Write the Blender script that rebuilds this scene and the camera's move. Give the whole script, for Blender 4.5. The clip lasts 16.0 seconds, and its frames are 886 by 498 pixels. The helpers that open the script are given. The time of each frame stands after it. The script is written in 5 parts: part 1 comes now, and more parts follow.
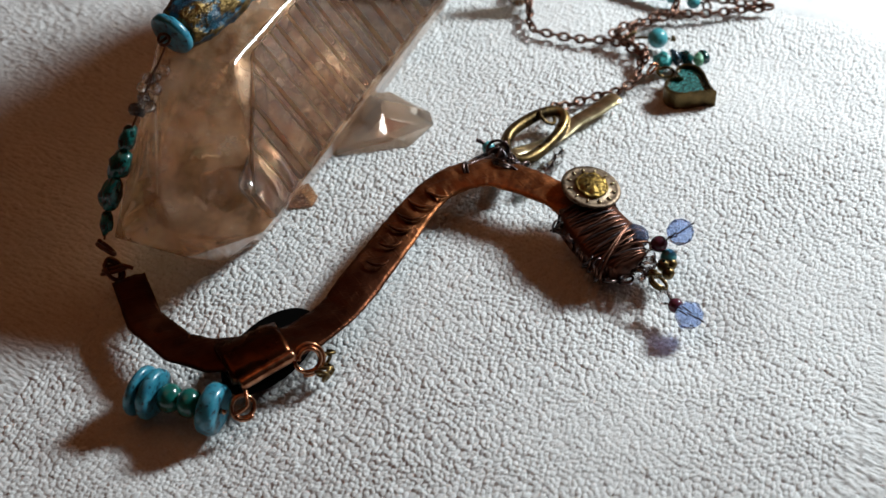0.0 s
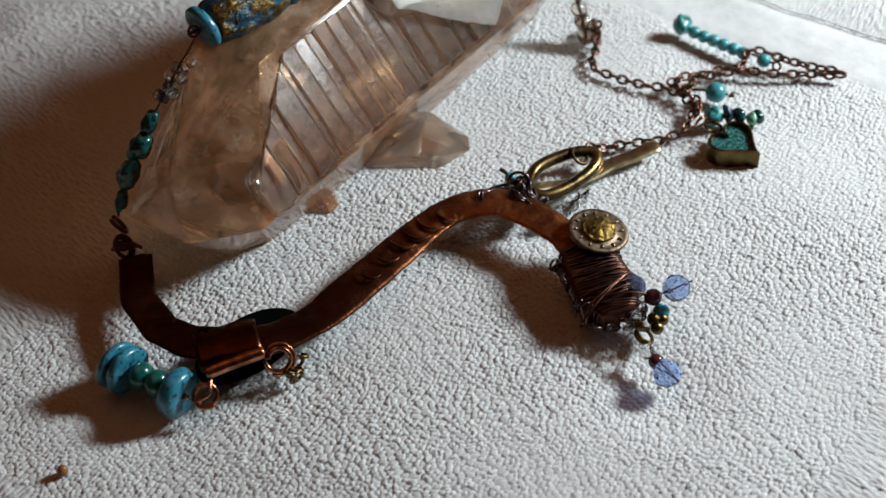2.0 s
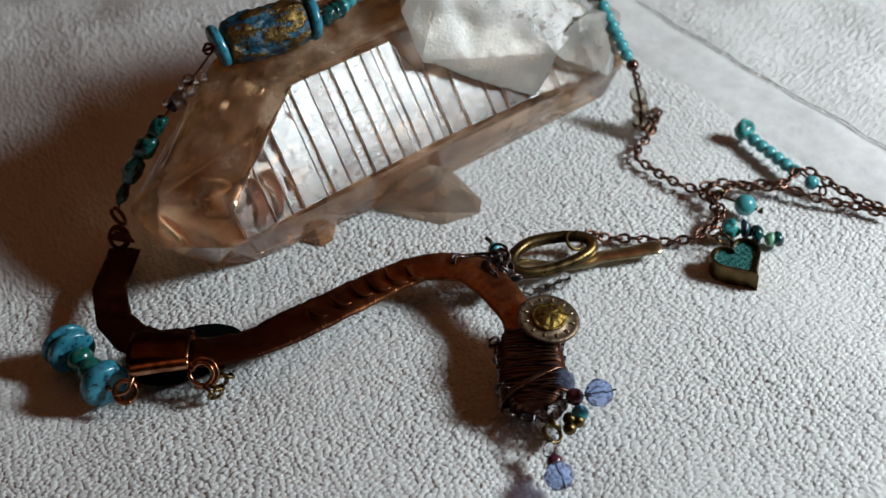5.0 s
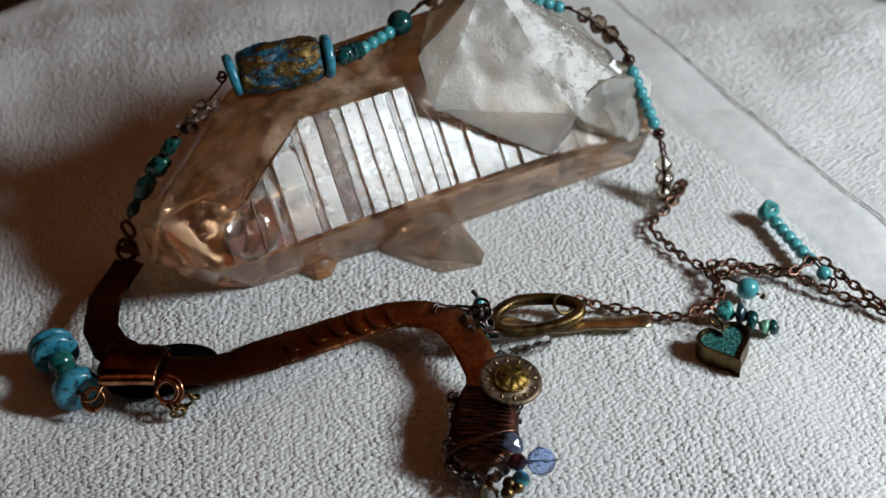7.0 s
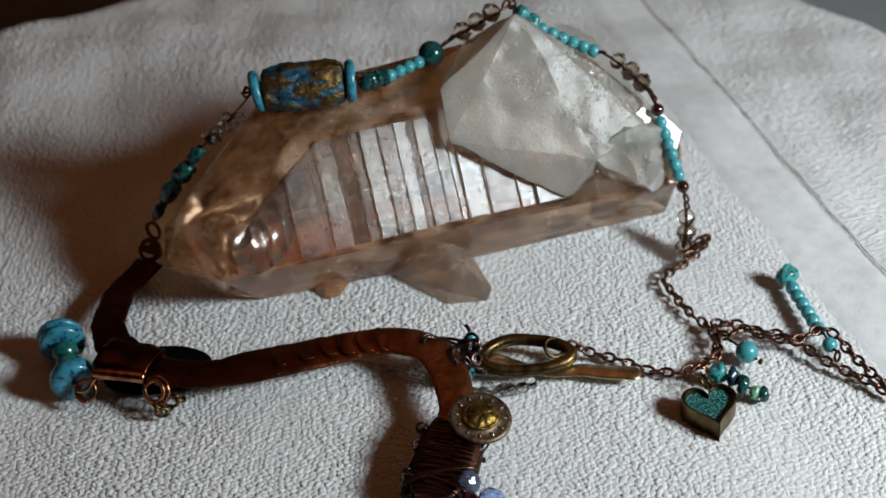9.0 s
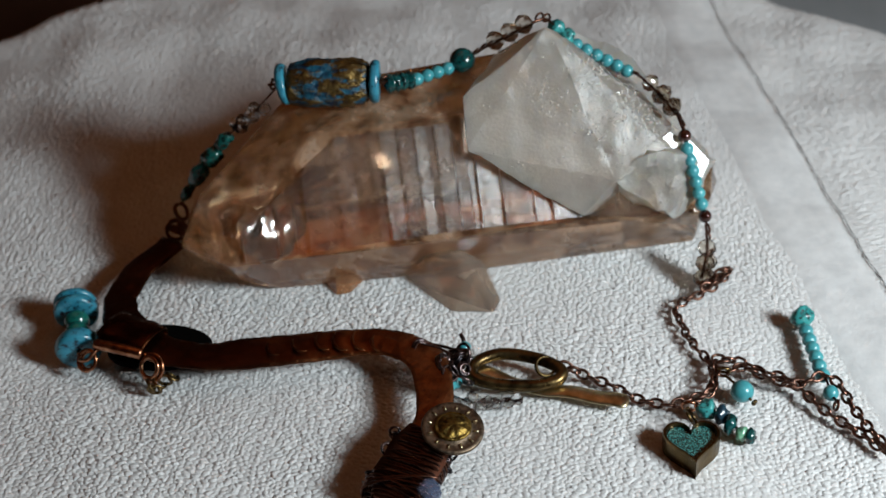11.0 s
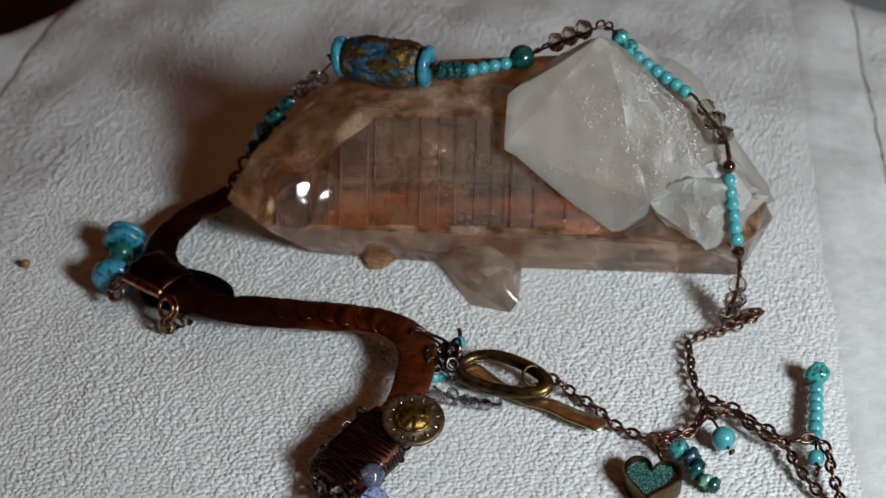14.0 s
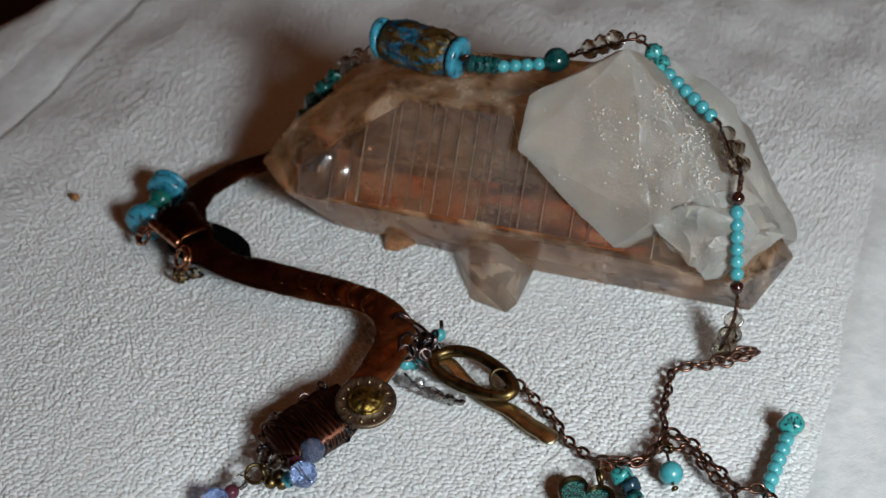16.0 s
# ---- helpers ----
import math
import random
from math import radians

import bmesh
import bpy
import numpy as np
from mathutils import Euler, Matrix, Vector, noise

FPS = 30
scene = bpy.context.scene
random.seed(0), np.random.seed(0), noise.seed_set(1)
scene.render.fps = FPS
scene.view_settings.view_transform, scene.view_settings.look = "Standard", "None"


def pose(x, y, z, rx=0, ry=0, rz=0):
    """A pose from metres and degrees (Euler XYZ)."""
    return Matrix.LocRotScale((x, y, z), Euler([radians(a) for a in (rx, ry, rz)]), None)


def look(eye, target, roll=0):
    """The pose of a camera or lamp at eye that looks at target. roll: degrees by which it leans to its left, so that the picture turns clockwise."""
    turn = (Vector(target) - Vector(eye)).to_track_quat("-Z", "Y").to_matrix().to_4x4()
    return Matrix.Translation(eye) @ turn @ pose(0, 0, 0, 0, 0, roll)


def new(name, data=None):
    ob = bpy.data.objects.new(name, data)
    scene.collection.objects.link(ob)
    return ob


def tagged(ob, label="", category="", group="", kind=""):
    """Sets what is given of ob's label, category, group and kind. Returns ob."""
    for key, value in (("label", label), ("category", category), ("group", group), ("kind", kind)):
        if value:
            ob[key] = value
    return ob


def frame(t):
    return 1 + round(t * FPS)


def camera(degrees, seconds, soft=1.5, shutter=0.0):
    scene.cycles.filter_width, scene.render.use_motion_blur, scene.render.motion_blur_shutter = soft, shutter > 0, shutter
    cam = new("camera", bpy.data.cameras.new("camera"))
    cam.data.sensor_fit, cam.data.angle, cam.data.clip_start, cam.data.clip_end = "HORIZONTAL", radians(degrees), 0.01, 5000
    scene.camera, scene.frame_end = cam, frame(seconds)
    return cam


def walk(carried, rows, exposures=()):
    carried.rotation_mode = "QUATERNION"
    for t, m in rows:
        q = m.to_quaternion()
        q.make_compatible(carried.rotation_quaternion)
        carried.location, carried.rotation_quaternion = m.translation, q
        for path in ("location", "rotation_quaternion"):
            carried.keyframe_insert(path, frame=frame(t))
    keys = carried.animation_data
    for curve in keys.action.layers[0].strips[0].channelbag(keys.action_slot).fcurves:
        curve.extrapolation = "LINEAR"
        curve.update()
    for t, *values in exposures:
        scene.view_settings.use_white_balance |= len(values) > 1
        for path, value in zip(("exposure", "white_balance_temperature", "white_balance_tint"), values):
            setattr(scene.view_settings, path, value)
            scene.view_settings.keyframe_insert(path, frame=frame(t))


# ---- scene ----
cam = camera(35.03, 16.0)
cam.data.dof.use_dof, cam.data.dof.focus_distance, cam.data.dof.aperture_fstop = True, 0.485, 12.0
walk(cam, [
    (0, look((-0.3140, -0.1775, 0.3559), (-0.0323, -0.0270, 0.0389), -4.02)),
    (0.5, look((-0.3036, -0.1952, 0.3545), (-0.0291, -0.0294, 0.0388), -4.21)),
    (1, look((-0.2962, -0.2122, 0.3511), (-0.0274, -0.0293, 0.0400), -3.95)),
    (1.5, look((-0.2867, -0.2278, 0.3499), (-0.0261, -0.0299, 0.0410), -4.03)),
    (2, look((-0.2781, -0.2407, 0.3496), (-0.0240, -0.0307, 0.0433), -3.92)),
    (2.5, look((-0.2649, -0.2593, 0.3502), (-0.0204, -0.0347, 0.0465), -3.93)),
    (3, look((-0.2481, -0.2759, 0.3502), (-0.0158, -0.0381, 0.0470), -3.79)),
    (3.5, look((-0.2315, -0.2893, 0.3499), (-0.0115, -0.0398, 0.0469), -3.71)),
    (4, look((-0.2157, -0.2999, 0.3520), (-0.0054, -0.0383, 0.0523), -3.44)),
    (4.5, look((-0.2010, -0.3140, 0.3506), (-0.0016, -0.0395, 0.0550), -3.44)),
    (5, look((-0.1855, -0.3236, 0.3511), (0.0030, -0.0395, 0.0574), -3.20)),
    (7.5, look((-0.1094, -0.3643, 0.3538), (0.0223, -0.0380, 0.0733), -2.76)),
    (8, look((-0.0978, -0.3696, 0.3559), (0.0238, -0.0381, 0.0770), -2.63)),
    (8.5, look((-0.0785, -0.3761, 0.3565), (0.0272, -0.0378, 0.0792), -2.68)),
    (11, look((-0.0018, -0.3924, 0.3571), (0.0379, -0.0381, 0.0826), -2.50)),
    (11.5, look((0.0200, -0.3938, 0.3585), (0.0398, -0.0383, 0.0833), -2.33)),
    (12, look((0.0381, -0.3947, 0.3588), (0.0412, -0.0386, 0.0837), -2.11)),
    (12.5, look((0.0549, -0.3943, 0.3601), (0.0416, -0.0393, 0.0838), -2.06)),
    (13, look((0.0706, -0.3924, 0.3614), (0.0436, -0.0395, 0.0834), -2.13)),
    (13.5, look((0.0824, -0.3919, 0.3601), (0.0450, -0.0401, 0.0819), -2.14)),
    (14, look((0.0996, -0.3885, 0.3625), (0.0480, -0.0402, 0.0823), -2.27)),
    (14.5, look((0.1214, -0.3851, 0.3628), (0.0521, -0.0401, 0.0823), -2.25)),
    (15, look((0.1460, -0.3799, 0.3633), (0.0563, -0.0401, 0.0822), -2.35)),
    (15.5, look((0.1697, -0.3725, 0.3641), (0.0600, -0.0397, 0.0817), -2.28)),
    (16, look((0.1915, -0.3640, 0.3666), (0.0636, -0.0396, 0.0821), -2.23)),
], [(0, 0.62), (2.5, 0.35), (5, 0.12), (8, 0.07), (11, 0.14), (12.5, -0.05), (13.5, 0.0), (14.5, 0.01), (16, 0.05)])

# ---- light: a small window in the near wall gives the cool key light; an added warm lamp overhead and the unseen tan room give the fill ----
world = bpy.data.worlds.new("world")
world.use_nodes = True
world.node_tree.nodes["Background"].inputs[0].default_value = (0.05, 0.03, 0.02, 1)
world.node_tree.nodes["Background"].inputs[1].default_value = 0.2
scene.world = world
KEY = Vector((0.505, -0.385, 0.39))
lamp = bpy.data.lights.new("window_light", "AREA")
lamp.shape, lamp.size, lamp.size_y, lamp.energy, lamp.color = "RECTANGLE", 0.155, 0.135, 5.85, (0.845, 0.955, 1.0)
lamp_ob = new("window_light", lamp)
lamp_ob.matrix_world = look(KEY, (0.03, 0.03, 0.03))

# added fill lamp with no visible source: turns the towel's shadows warm brown
warm_fill = bpy.data.lights.new("warm_fill_light", "AREA")
warm_fill.shape, warm_fill.size, warm_fill.energy, warm_fill.color = "DISK", 2.0, 1.8, (1.0, 0.36, 0.125)
warm_fill_ob = new("warm_fill_light", warm_fill)
warm_fill_ob.matrix_world = look((0.1, 0.3, 1.6), (0.05, 0.05, 0))

U = 0.1  # shapes below are given in decimetres


# ---- small tools ----
def part(name, bm, mat, parent=None, label="", smooth=True, sharp=0):
    me = bpy.data.meshes.new(name)
    bmesh.ops.scale(bm, vec=(U, U, U), verts=bm.verts)
    bm.to_mesh(me)
    bm.free()
    if smooth:
        me.polygons.foreach_set("use_smooth", [True] * len(me.polygons))
    if sharp:
        me.set_sharp_from_angle(angle=radians(sharp))
    me.materials.append(mat)
    ob = new(name, me)
    ob.parent = parent
    if label:
        ob["label"] = label
    return ob


def again(name, src, m, parent, label=""):
    """Another piece on the mesh of src, at the pose m in decimetres."""
    ob = new(name, src)
    ob.parent = parent
    ob.matrix_basis = m
    if label:
        ob["label"] = label
    return ob


def mesh_of(name, bm, mat, smooth=True):
    me = bpy.data.meshes.new(name)
    bmesh.ops.scale(bm, vec=(U, U, U), verts=bm.verts)
    bm.to_mesh(me)
    bm.free()
    if smooth:
        me.polygons.foreach_set("use_smooth", [True] * len(me.polygons))
    me.materials.append(mat)
    return me


def along(p, axis, roll=0.0, s=1.0):
    """A pose at p (decimetres) whose z axis follows axis."""
    q = Vector(axis).to_track_quat("Z", "Y").to_matrix().to_4x4()
    return Matrix.Translation(Vector(p) * U) @ q @ Matrix.Rotation(roll, 4, "Z") @ Matrix.Diagonal((s, s, s, 1))


def empty(name, label, category, p=(0, 0, 0)):
    ob = new(name)
    ob.empty_display_size = 0.01
    ob.location = Vector(p) * U
    return tagged(ob, label, category)


def curve(points, n, closed=False):
    """A smooth line of n points through the given ones."""
    P = [Vector(p) for p in points]
    k = len(P)
    out = []
    segs = k if closed else k - 1
    for i in range(n):
        u = i * segs / (n if closed else n - 1)
        j = min(int(u), segs - 1)
        f = u - j
        g = (lambda a: P[a % k]) if closed else (lambda a: P[max(0, min(k - 1, a))])
        a, b, c, d = g(j - 1), g(j), g(j + 1), g(j + 2)
        out.append(0.5 * (2 * b + (c - a) * f + (2 * a - 5 * b + 4 * c - d) * f * f + (3 * b - a - 3 * c + d) * f ** 3))
    return out


def tube(bm, pts, r, sides=8, closed=False, flat=1.0, taper=None):
    pts = [Vector(p) for p in pts]
    n = len(pts)
    rings, up = [], None
    for i, p in enumerate(pts):
        a = pts[(i - 1) % n] if (closed or i) else p
        b = pts[(i + 1) % n] if (closed or i < n - 1) else p
        t = (b - a).normalized()
        if up is None:
            up = Vector((0, 0, 1)) if abs(t.z) < 0.9 else Vector((1, 0, 0))
        side = t.cross(up).normalized()
        up = side.cross(t).normalized()
        rr = r * (taper(i / (n - 1)) if taper else 1)
        rings.append([bm.verts.new(p + rr * (math.cos(w) * side + flat * math.sin(w) * up)) for w in [2 * math.pi * j / sides for j in range(sides)]])
    for i in range(n if closed else n - 1):
        A, B = rings[i], rings[(i + 1) % n]
        for j in range(sides):
            bm.faces.new((A[j], A[(j + 1) % sides], B[(j + 1) % sides], B[j]))
    if not closed:
        bm.faces.new(rings[0][::-1])
        bm.faces.new(rings[-1])
    return bm


def lathe(profile, segs=20, wob=0.0, seed=0):
    """A turned body round z from (radius, height) pairs, from low to high."""
    bm = bmesh.new()
    rnd = random.Random(seed)
    rings = []
    for r, h in profile:
        if r <= 1e-6:
            rings.append([bm.verts.new((0, 0, h))])
        else:
            rings.append([bm.verts.new((r * math.cos(a) * (1 + wob * rnd.uniform(-1, 1)), r * math.sin(a) * (1 + wob * rnd.uniform(-1, 1)), h + wob * r * rnd.uniform(-1, 1))) for a in [2 * math.pi * j / segs for j in range(segs)]])
    for A, B in zip(rings, rings[1:]):
        for j in range(segs):
            k = (j + 1) % segs
            if len(A) == 1 and len(B) > 1:
                bm.faces.new((A[0], B[k], B[j]))
            elif len(B) == 1 and len(A) > 1:
                bm.faces.new((A[j], A[k], B[0]))
            elif len(A) > 1:
                bm.faces.new((A[j], A[k], B[k], B[j]))
    return bm


def ball_profile(r, hole=0.18, n=9, squash=1.0):
    a0 = math.asin(hole)
    return [(r * math.sin(a), -r * squash * math.cos(a)) for a in [a0 + (math.pi - 2 * a0) * i / (n - 1) for i in range(n)]]


def hull(points, noise_size=0.0, cuts=0, bevel=0.0, seed=0.0):
    bm = bmesh.new()
    for p in points:
        bm.verts.new(p)
    bmesh.ops.convex_hull(bm, input=bm.verts)
    loose = [v for v in bm.verts if not v.link_faces]
    bmesh.ops.delete(bm, geom=loose, context="VERTS")
    bmesh.ops.dissolve_limit(bm, angle_limit=0.06, verts=bm.verts, edges=bm.edges)
    if bevel:
        bmesh.ops.bevel(bm, geom=list(bm.edges), offset=bevel, segments=2, affect="EDGES", profile=0.6)
    if cuts:
        bmesh.ops.triangulate(bm, faces=bm.faces)
        for _ in range(cuts):
            bmesh.ops.subdivide_edges(bm, edges=[e for e in bm.edges if e.calc_length() > 0.05], cuts=1, use_grid_fill=True)
        bmesh.ops.triangulate(bm, faces=bm.faces)
    if noise_size:
        for v in bm.verts:
            q = v.co * 5 + Vector((seed, 0, 0))
            v.co += noise_size * (noise.noise_vector(q) + 0.5 * noise.noise_vector(q * 3) + 0.3 * noise.noise_vector(q * 9))
    return bm


# ---- materials ----
def material(name, color, rough=0.5, metal=0.0, **more):
    m = bpy.data.materials.new(name)
    m.use_nodes = True
    b = m.node_tree.nodes["Principled BSDF"]
    b.inputs["Base Color"].default_value = (*color, 1)
    b.inputs["Roughness"].default_value = rough
    b.inputs["Metallic"].default_value = metal
    for k, v in more.items():
        b.inputs[k.replace("_", " ")].default_value = v
    return m


class Nodes:
    def __init__(self, m):
        self.t = m.node_tree
        self.bsdf = self.t.nodes["Principled BSDF"]

    def link(self, a, b):
        self.t.links.new(a, b)

    def coords(self):
        c = self.t.nodes.new("ShaderNodeTexCoord")
        return c.outputs["Object"]

    def noise(self, scale, detail=4.0, rough=0.55, vec=None):
        n = self.t.nodes.new("ShaderNodeTexNoise")
        n.inputs["Scale"].default_value, n.inputs["Detail"].default_value, n.inputs["Roughness"].default_value = scale, detail, rough
        self.link(vec or self.coords(), n.inputs["Vector"])
        return n.outputs["Fac"]

    def ramp(self, fac, stops):
        r = self.t.nodes.new("ShaderNodeValToRGB")
        e = r.color_ramp.elements
        while len(e) < len(stops):
            e.new(0.5)
        for el, (pos, col) in zip(e, stops):
            el.position = pos
            el.color = (*col, 1) if not isinstance(col, float) else (col, col, col, 1)
        self.link(fac, r.inputs["Fac"])
        return r.outputs["Color"]

    def mix(self, fac, a, b, blend="MIX"):
        n = self.t.nodes.new("ShaderNodeMix")
        n.data_type, n.blend_type = "RGBA", blend
        for v, s in ((fac, n.inputs[0]), (a, n.inputs[6]), (b, n.inputs[7])):
            if isinstance(v, (float, int)):
                s.default_value = v
            elif isinstance(v, tuple):
                s.default_value = (*v, 1)
            else:
                self.link(v, s)
        return n.outputs[2]

    def bump(self, height, strength, distance, after=None):
        n = self.t.nodes.new("ShaderNodeBump")
        n.inputs["Strength"].default_value, n.inputs["Distance"].default_value = strength, distance
        self.link(height, n.inputs["Height"])
        if after:
            self.link(after, n.inputs["Normal"])
        self.link(n.outputs[0], self.bsdf.inputs["Normal"])
        return n.outputs[0]

    def set(self, name, socket):
        self.link(socket, self.bsdf.inputs[name])


def terry_material(name, color, sheen=0.08):
    m = material(name, color, 0.95, Sheen_Weight=sheen, Sheen_Roughness=0.5)
    n = Nodes(m)
    big = n.noise(14, 3)
    small = n.noise(900, 3)
    c = n.mix(n.ramp(big, [(0.3, 0.0), (0.7, 1.0)]), tuple(0.93 * v for v in color), color)
    c = n.mix(n.ramp(small, [(0.3, 0.0), (0.65, 1.0)]), n.mix(1.0, c, (0.84, 0.83, 0.82), "MULTIPLY"), c)
    n.set("Base Color", c)
    n.bump(n.noise(3000, 3), 0.6, 0.0004, n.bump(n.noise(1100, 2), 0.3, 0.0004))
    return m


TERRY = terry_material("white_terry", (0.74, 0.735, 0.73))
BORDER = material("woven_border", (0.74, 0.735, 0.73), 0.9)
n = Nodes(BORDER)
w = n.t.nodes.new("ShaderNodeTexWave")
w.bands_direction = "Y"
w.inputs["Scale"].default_value, w.inputs["Distortion"].default_value = 420, 2.5
n.link(n.coords(), w.inputs["Vector"])
n.bump(w.outputs["Fac"], 0.12, 0.0003, n.bump(n.noise(90, 5, 0.65), 0.4, 0.0018))
n.set("Base Color", n.ramp(n.noise(160, 4), [(0.3, (0.6, 0.6, 0.6)), (0.7, (0.72, 0.715, 0.71))]))
THREAD = material("grey_thread", (0.1, 0.088, 0.08), 0.9)

COPPER = material("aged_copper", (0.5, 0.17, 0.07), 0.36, 1.0)
n = Nodes(COPPER)
c = n.ramp(n.noise(28, 6, 0.65), [(0.32, (0.08, 0.028, 0.012)), (0.52, (0.27, 0.096, 0.036)), (0.72, (0.5, 0.19, 0.072))])
c = n.mix(n.ramp(n.noise(420, 4), [(0.48, 0.0), (0.72, 0.8)]), c, (0.17, 0.06, 0.03))
# darker towards the free end, in uneven tongues
split = n.t.nodes.new("ShaderNodeSeparateXYZ")
n.link(n.coords(), split.inputs[0])
reach = n.t.nodes.new("ShaderNodeMath")
reach.operation = "MULTIPLY_ADD"
n.link(split.outputs[0], reach.inputs[0])
reach.inputs[1].default_value = 14.0
n.link(n.noise(35, 4), reach.inputs[2])
c = n.mix(n.ramp(reach.outputs[0], [(0.0, 0.9), (0.5, 0.0)]), c, (0.045, 0.014, 0.0075))
# stamped crescents, darker on one side
flat = n.t.nodes.new("ShaderNodeVectorMath")
flat.operation = "MULTIPLY"
flat.inputs[1].default_value = (1, 1, 0)
n.link(n.coords(), flat.inputs[0])
for x, y, r in ((0.05, 0.045, 0.05), (-0.03, 0.055, 0.045), (-0.11, 0.055, 0.036), (0.13, 0.03, 0.04)):
    far = []
    for shift in (0.0, 0.55):
        d = n.t.nodes.new("ShaderNodeVectorMath")
        d.operation = "DISTANCE"
        d.inputs[1].default_value = ((x + shift * r) * U, y * U, 0)
        n.link(flat.outputs[0], d.inputs[0])
        far.append(n.ramp(d.outputs["Value"], [(0.8 * r * U, 1.0), (1.0 * r * U, 0.0)]))
    lune = n.mix(1.0, far[0], n.mix(1.0, (1.0, 1.0, 1.0), far[1], "SUBTRACT"), "MULTIPLY")
    c = n.mix(lune, c, n.mix(1.0, c, (0.22, 0.2, 0.2), "MULTIPLY"))
n.set("Base Color", c)
n.set("Roughness", n.ramp(n.noise(120, 5), [(0.3, 0.3), (0.7, 0.48)]))
# fine scratches in two directions over the hammered surface
last = n.bump(n.noise(90, 3), 0.22, 0.0014)
for turn in (0.5, -0.75):
    rot = n.t.nodes.new("ShaderNodeVectorRotate")
    rot.rotation_type = "Z_AXIS"
    rot.inputs["Angle"].default_value = turn
    n.link(n.coords(), rot.inputs["Vector"])
    thin = n.t.nodes.new("ShaderNodeVectorMath")
    thin.operation = "MULTIPLY"
    thin.inputs[1].default_value = (1, 0.07, 0.3)
    n.link(rot.outputs[0], thin.inputs[0])
    last = n.bump(n.ramp(n.noise(1300, 2, 0.5, thin.outputs[0]), [(0.56, 0.0), (0.66, 1.0)]), 0.22, 0.0005, last)

BRIGHT_COPPER = material("bright_copper", (0.78, 0.36, 0.2), 0.24, 1.0)
n = Nodes(BRIGHT_COPPER)
n.set("Base Color", n.ramp(n.noise(300, 4), [(0.35, (0.24, 0.085, 0.04)), (0.65, (0.62, 0.3, 0.17))]))
n.bump(n.noise(1200, 3), 0.15, 0.0003)

# copper for the cuff, darkened in colour to stand for its dark reflections
DIM_COPPER = material("dim_reflection_copper", (0.2, 0.07, 0.03), 0.24, 1.0)
n = Nodes(DIM_COPPER)
n.set("Base Color", n.ramp(n.noise(70, 5), [(0.32, (0.022, 0.008, 0.0045)), (0.7, (0.125, 0.042, 0.017))]))
n.set("Roughness", n.ramp(n.noise(120, 5), [(0.3, 0.17), (0.7, 0.32)]))
n.bump(n.noise(100, 3), 0.2, 0.0014)

CHAIN = material("chain_copper", (0.4, 0.17, 0.1), 0.33, 1.0)
n = Nodes(CHAIN)
n.set("Base Color", n.ramp(n.noise(450, 4), [(0.35, (0.045, 0.024, 0.018)), (0.65, (0.24, 0.125, 0.09))]))

BRASS = material("antique_brass", (0.4, 0.28, 0.1), 0.32, 1.0)
n = Nodes(BRASS)
n.set("Base Color", n.ramp(n.noise(140, 5), [(0.3, (0.045, 0.03, 0.014)), (0.65, (0.18, 0.118, 0.048))]))
n.set("Roughness", n.ramp(n.noise(300, 4), [(0.3, 0.24), (0.7, 0.46)]))
n.bump(n.noise(260, 4), 0.25, 0.0008)

PALE_BRASS = material("pale_brass", (0.62, 0.52, 0.3), 0.3, 1.0)
n = Nodes(PALE_BRASS)
n.set("Base Color", n.ramp(n.noise(200, 4), [(0.3, (0.34, 0.27, 0.14)), (0.65, (0.7, 0.6, 0.38))]))
n.bump(n.noise(200, 4), 0.3, 0.0008)

GOLD = material("worn_gold", (0.3, 0.19, 0.045), 0.45, 1.0)
n = Nodes(GOLD)
n.set("Base Color", n.ramp(n.noise(350, 5), [(0.35, (0.05, 0.03, 0.01)), (0.65, (0.27, 0.175, 0.045))]))
n.bump(n.noise(420, 4), 0.5, 0.0012)

BRONZE = material("grey_bronze", (0.2, 0.15, 0.1), 0.5, 1.0)
n = Nodes(BRONZE)
n.set("Base Color", n.ramp(n.noise(500, 5), [(0.3, (0.07, 0.05, 0.036)), (0.65, (0.24, 0.175, 0.12))]))
n.bump(n.noise(700, 4), 0.3, 0.0005)

DARK_WIRE = material("blackened_wire", (0.07, 0.06, 0.065), 0.3, 1.0)
n = Nodes(DARK_WIRE)
n.set("Base Color", n.ramp(n.noise(300, 4), [(0.4, (0.03, 0.027, 0.03)), (0.7, (0.2, 0.14, 0.13))]))
DARK_COPPER = material("dark_copper", (0.09, 0.032, 0.018), 0.42, 0.9)
BROWN_WIRE = material("brown_wire", (0.12, 0.055, 0.037), 0.3, 1.0)
BLACK = material("black_metal", (0.0018, 0.0016, 0.0015), 0.85, Specular_IOR_Level=0.02)


def stone(name, base, light, vein, scale=260, cover=0.5, rough=0.28):
    m = material(name, base, rough, Coat_Weight=0.25, Coat_Roughness=0.12)
    n = Nodes(m)
    c = n.ramp(n.noise(scale, 4), [(0.3, base), (0.7, light)])
    lines = n.ramp(n.noise(scale * 1.6, 5, 0.7), [(cover - 0.07, 1.0), (cover, 0.0)])
    info = n.t.nodes.new("ShaderNodeObjectInfo")
    c = n.mix(lines, c, vein)
    c = n.mix(info.outputs["Random"], c, n.mix(1.0, c, (0.82, 0.88, 0.9), "MULTIPLY"))
    n.set("Base Color", c)
    n.bump(n.noise(scale * 3, 4), 0.12, 0.0003)
    return m


